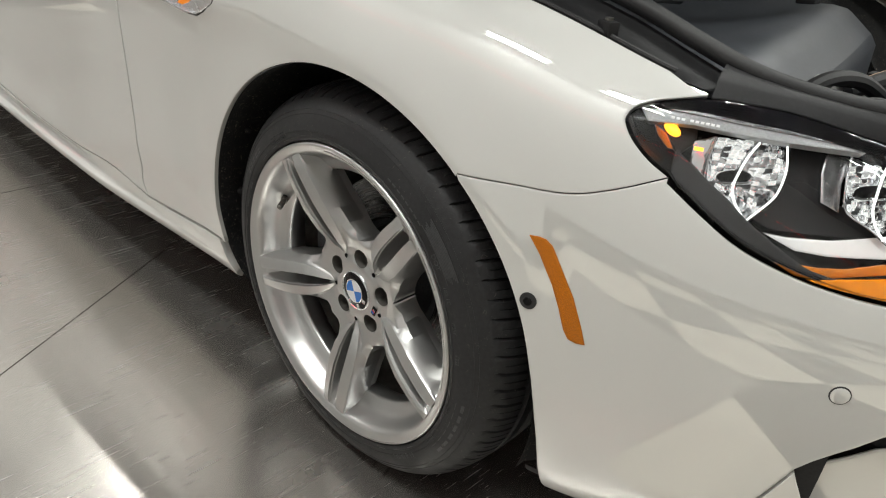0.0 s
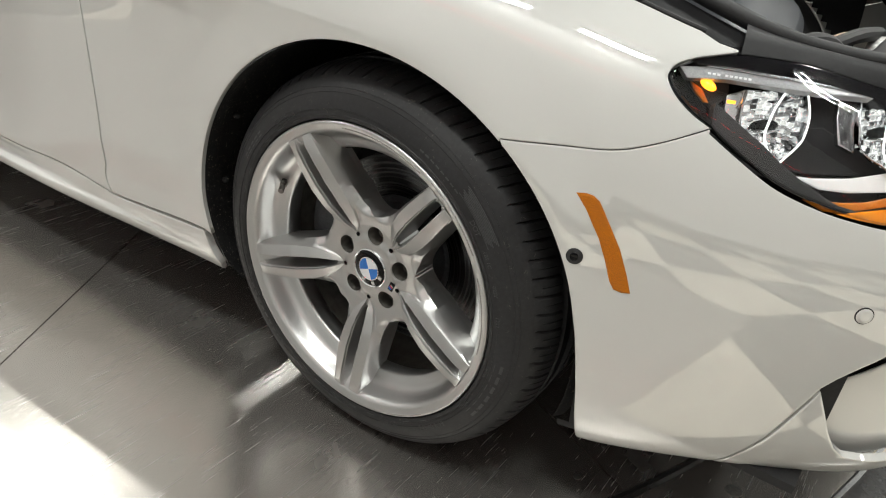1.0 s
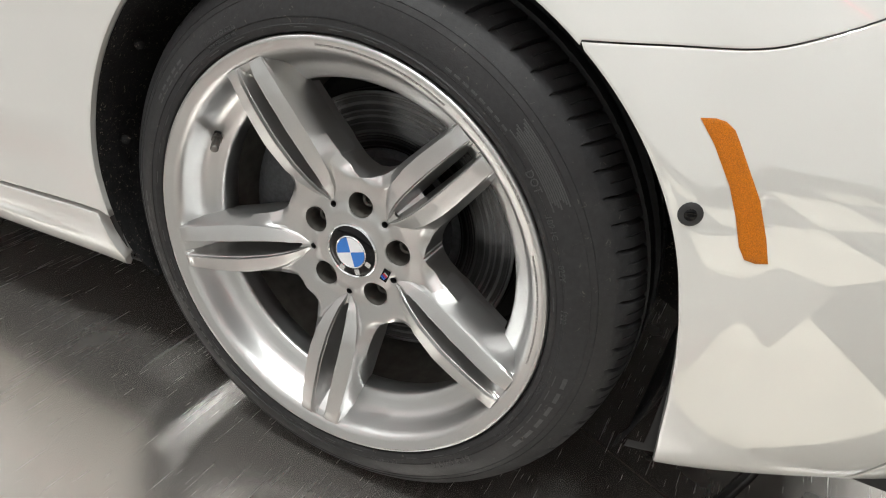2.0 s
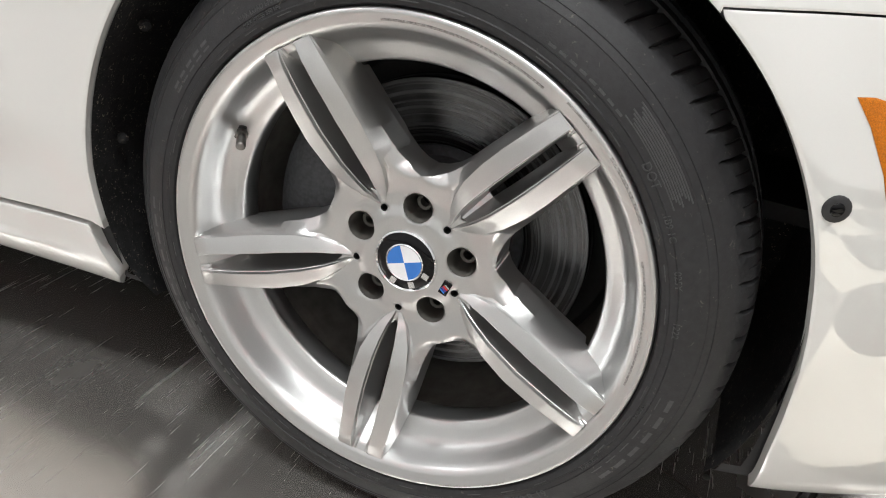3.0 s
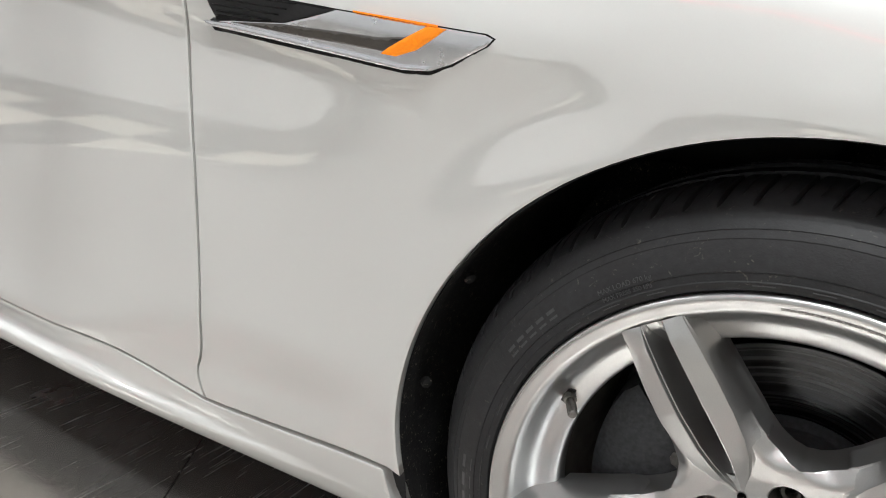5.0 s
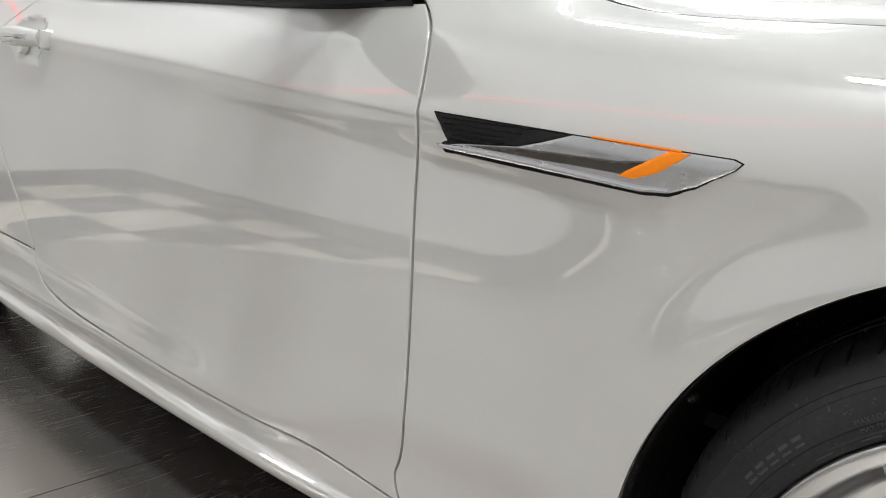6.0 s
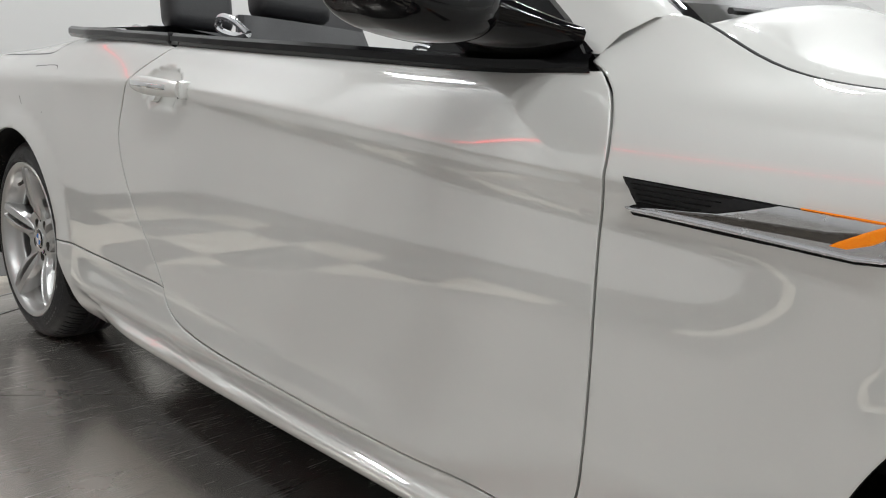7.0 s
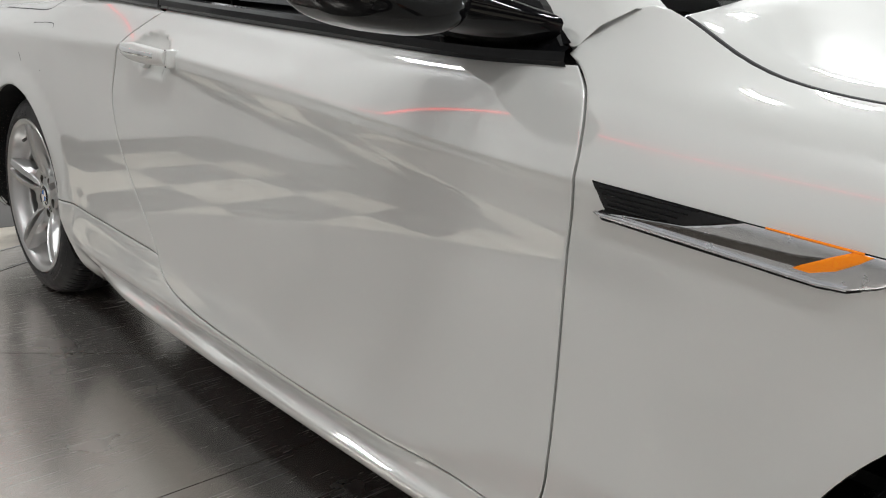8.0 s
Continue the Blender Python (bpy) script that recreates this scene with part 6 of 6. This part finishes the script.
WALL_GREY = material("grey_wall_paint", (0.50, 0.50, 0.50), 0.6, stain=0.03, stain_scale=1.2, bump=0.1, bump_scale=250)
BASEBOARD = material("black_baseboard", (0.012, 0.012, 0.013), 0.35, grain=0.1)
LAMP_GLOW = material("led_tube_glow", (0.9, 0.9, 0.9), 0.5, emit=(0.965, 0.985, 1.0), emit_strength=262.0)
LAMP_BODY = material("white_lamp_body", (0.75, 0.75, 0.75), 0.4, grain=0.02)
RED_GLOW = material("red_led_strip", (0.5, 0.02, 0.02), 0.5, emit=(1.0, 0.05, 0.06), emit_strength=5.0)

X0, X1, Y0, Y1, HIGH = -5.62, 8.3, -2.1, 5.1, 4.9
tagged(part("floor", box_bm(X0, X1, Y0, Y1, -.12, -.012), GROUT), "grey grouted bed under the stone tiles", "floor", kind="structure")
tagged(part("wall_west", box_bm(X0 - .12, X0, Y0 - .12, Y1 + .12, -.12, HIGH), WALL), "plain white painted wall", "wall", kind="structure")
# unseen wall, added to close the room; grey to limit bounced light
tagged(part("unseen_wall_east", box_bm(X1, X1 + .12, Y0 - .12, Y1 + .12, -.12, HIGH), WALL_GREY), "plain grey painted wall", "wall", kind="structure")
tagged(part("wall_north", box_bm(X0, X1, Y1, Y1 + .12, -.12, HIGH), WALL), "plain white painted wall", "wall", kind="structure")
tagged(part("wall_south", box_bm(X0, X1, Y0 - .12, Y0, -.12, HIGH), WALL_GREY), "plain grey painted wall", "wall", kind="structure")
tagged(part("ceiling", box_bm(X0 - .12, X1 + .12, Y0 - .12, Y1 + .12, HIGH, HIGH + .12), CEILING), "dark grey painted ceiling", "ceiling", kind="structure")
for a, b, c, d in ((X0, X0 + .015, Y0, Y1), (X1 - .015, X1, Y0, Y1), (X0 + .016, X1 - .016, Y1 - .015, Y1), (X0 + .016, X1 - .016, Y0, Y0 + .015)):
    tagged(part("baseboard", box_bm(a, b, c, d, -.004, .10, .003), BASEBOARD), "glossy black baseboard along the wall", "baseboard", kind="structure")

# ceiling lights in pairs of tubes
def ceiling_light(x, y):
    t = thing("ceiling_light", "white hanging light with two bright tubes", "ceiling light", (x, y, HIGH), "ceiling lights")
    part("housing", box_bm(x - .47, x + .47, y - .030, y + .030, LIGHT_Z, LIGHT_Z + .03, .006), LAMP_BODY, t)
    for d in (-.13, .13):
        tube = part("tube", box_bm(x - .43, x + .43, y + d - .022, y + d + .022, LIGHT_Z - .010, LIGHT_Z + .018, .004), LAMP_BODY, t)
        bm = bmesh.new()
        bm.faces.new([bm.verts.new((x + a, y + d + b, LIGHT_Z - .014)) for a, b in ((-.42, -.02), (-.42, .02), (.42, .02), (.42, -.02))])
        part("led_face", bm, LAMP_GLOW, tube, "bright white diffuser", smooth=False)
        part("tube_holder", box_bm(x - .46, x - .43, min(y, y + d), max(y, y + d) + .015, LIGHT_Z - .01, LIGHT_Z + .02, .003), LAMP_BODY, t)
    for d in (-.36, .36):
        part("wire", tube_bm([(x + d, y, LIGHT_Z + .03), (x + d, y, HIGH)], .003, 6), LAMP_BODY, t)
    return t


LIGHT_Z = HIGH - .5
for x in (-4.5, -0.3, 1.2):
    ceiling_light(x, -1.4)
for y in (1.4, 4.2):
    for i in range(5):
        ceiling_light(-4.5 + 2.6 * i, y)

for a, b, c, d in ((X0 + .3, X1 - .3, Y0, Y0 + .02), (X0, X0 + .02, Y0 + .3, .4)):
    tagged(part("neon_strip", box_bm(a, b, c, d, 2.25, 2.256, .002), RED_GLOW), "thin glowing red light strip along the wall", "light strip")

# turntable of steel plates
TC, TR = (-1.40, 1.04), 2.045
turntable = thing("turntable", "round scratched steel car turntable in wedge plates", "turntable", (TC[0], TC[1], 0))
part("bed", box_bm(TC[0] - 1.3, TC[0] + 1.3, TC[1] - 1.3, TC[1] + 1.3, -.05, -.008), BLACK_PLATE, turntable)
JOINTS = [65.6, 29.5, -2.2, -36.6, -70, -104, -138, -172, -206, -240, -266]   # degrees from the side that faces the camera
for a, b in zip(JOINTS, JOINTS[1:] + [JOINTS[0] - 360]):
    bm = bmesh.new()
    gap = .0016
    n = 14
    top = []
    for r0, half in ((.45, 0), (TR, 1)):
        ring = []
        for k in range(n + 1):
            g = math.degrees(gap / r0)
            q = radians(a - g + (b - a + 2 * g) * k / n)
            ring.append(bm.verts.new((TC[0] + r0 * math.sin(q), TC[1] - r0 * math.cos(q), 0)))
        top.append(ring)
    for k in range(n):
        bm.faces.new((top[0][k], top[0][k + 1], top[1][k + 1], top[1][k]))
    r = bmesh.ops.extrude_face_region(bm, geom=bm.faces[:])
    for v in [g for g in r["geom"] if isinstance(g, bmesh.types.BMVert)]:
        v.co.z -= .007
    part("plate", bm, STEEL, turntable, smooth=False)
bm = bmesh.new()
bmesh.ops.create_circle(bm, cap_ends=True, segments=64, radius=.447, matrix=pose(TC[0], TC[1], 0))
part("hub_plate", bm, STEEL, turntable, smooth=False)


def ring_z(name, r0, r1, z, mat, parent, n=160, thick=.02):
    bm = bmesh.new()
    rows = []
    for k in range(n):
        q = 2 * math.pi * k / n
        rows.append([bm.verts.new((TC[0] + r * math.cos(q), TC[1] + r * math.sin(q), h)) for r, h in ((r0, z - thick), (r0, z), (r1, z), (r1, z - thick))])
    for k in range(n):
        a, b = rows[k], rows[(k + 1) % n]
        for i in range(3):
            bm.faces.new((a[i], b[i], b[i + 1], a[i + 1]))
    return part(name, bm, mat, parent, smooth=False)


ring_z("edge_trim", TR + .004, TR + .012, .002, TRIM_STEEL, turntable)
frame_ring = ring_z("frame_ring", TR + .020, TR + .20, .0, STEEL, turntable)
ring_z("frame_trim", TR + .204, TR + .212, .001, TRIM_STEEL, turntable)
for q, r, size in ((65.6 - 1.6, TR - .06, .008), (65.6 + 1.2, TR - .10, .006), (70.5, TR + .095, .017), (30.5, TR - .06, .008), (28.3, TR - .06, .008), (-1.2, TR - .06, .008), (-35.4, TR - .06, .008)):
    a = radians(q)
    c = (TC[0] + r * math.sin(a), TC[1] - r * math.cos(a))
    bm = bmesh.new()
    for rr, z0, z1 in ((size, -.004, .0012), (size * .5, .0, .0018)):
        bmesh.ops.create_cone(bm, cap_ends=True, segments=16, radius1=rr, radius2=rr * .85, depth=z1 - z0, matrix=pose(c[0], c[1], (z0 + z1) / 2))
    part("bolt", bm, BOLT, turntable)

# steel apron: a wider ring on the open side of the turntable
bm = bmesh.new()
arcs = []
for rad in (TR + .216, 3.06):
    arcs.append([bm.verts.new((TC[0] + rad * math.sin(a), TC[1] - rad * math.cos(a), -.002)) for a in np.linspace(-1.02, 1.02, 60)])
for k in range(59):
    bm.faces.new((arcs[0][k], arcs[0][k + 1], arcs[1][k + 1], arcs[1][k]))
r = bmesh.ops.extrude_face_region(bm, geom=bm.faces[:])
for v in [g for g in r["geom"] if isinstance(g, bmesh.types.BMVert)]:
    v.co.z -= .02
tagged(part("steel_apron", bm, STEEL, smooth=False), "plain scratched steel floor plate beside the turntable", "floor plate", kind="structure")

# checkered stone tiles round the turntable
TILE = .60
tile_mesh = []
for mat in (TILE_DARK, TILE_CREAM):
    bm = box_bm(-TILE / 2 + .0015, TILE / 2 - .0015, -TILE / 2 + .0015, TILE / 2 - .0015, -.012, 0, .002, 1)
    me = bpy.data.meshes.new("tile")
    bm.to_mesh(me)
    bm.free()
    me.materials.append(mat)
    tile_mesh.append(me)
floor_ob = bpy.data.objects["floor"]
for i in range(-4, 21):
    for j in range(-2, 11):
        x0, x1 = max(X0 + .002, -3.8 + TILE * i), min(X1 - .002, -3.8 + TILE * (i + 1))
        y0, y1 = max(Y0 + .002, -1.2 + TILE * j), min(Y1 - .002, -1.2 + TILE * (j + 1))
        if x1 - x0 < .02 or y1 - y0 < .02:
            continue
        x, y = (x0 + x1) / 2, (y0 + y1) / 2
        if math.hypot(abs(x - TC[0]) + TILE / 2, abs(y - TC[1]) + TILE / 2) < TR + .19:
            continue
        t = new("tile", tile_mesh[(i + j + 1) % 2])
        t.parent = floor_ob
        t.location = (x, y, -.004)
        t.scale = ((x1 - x0) / TILE, (y1 - y0) / TILE, 1)
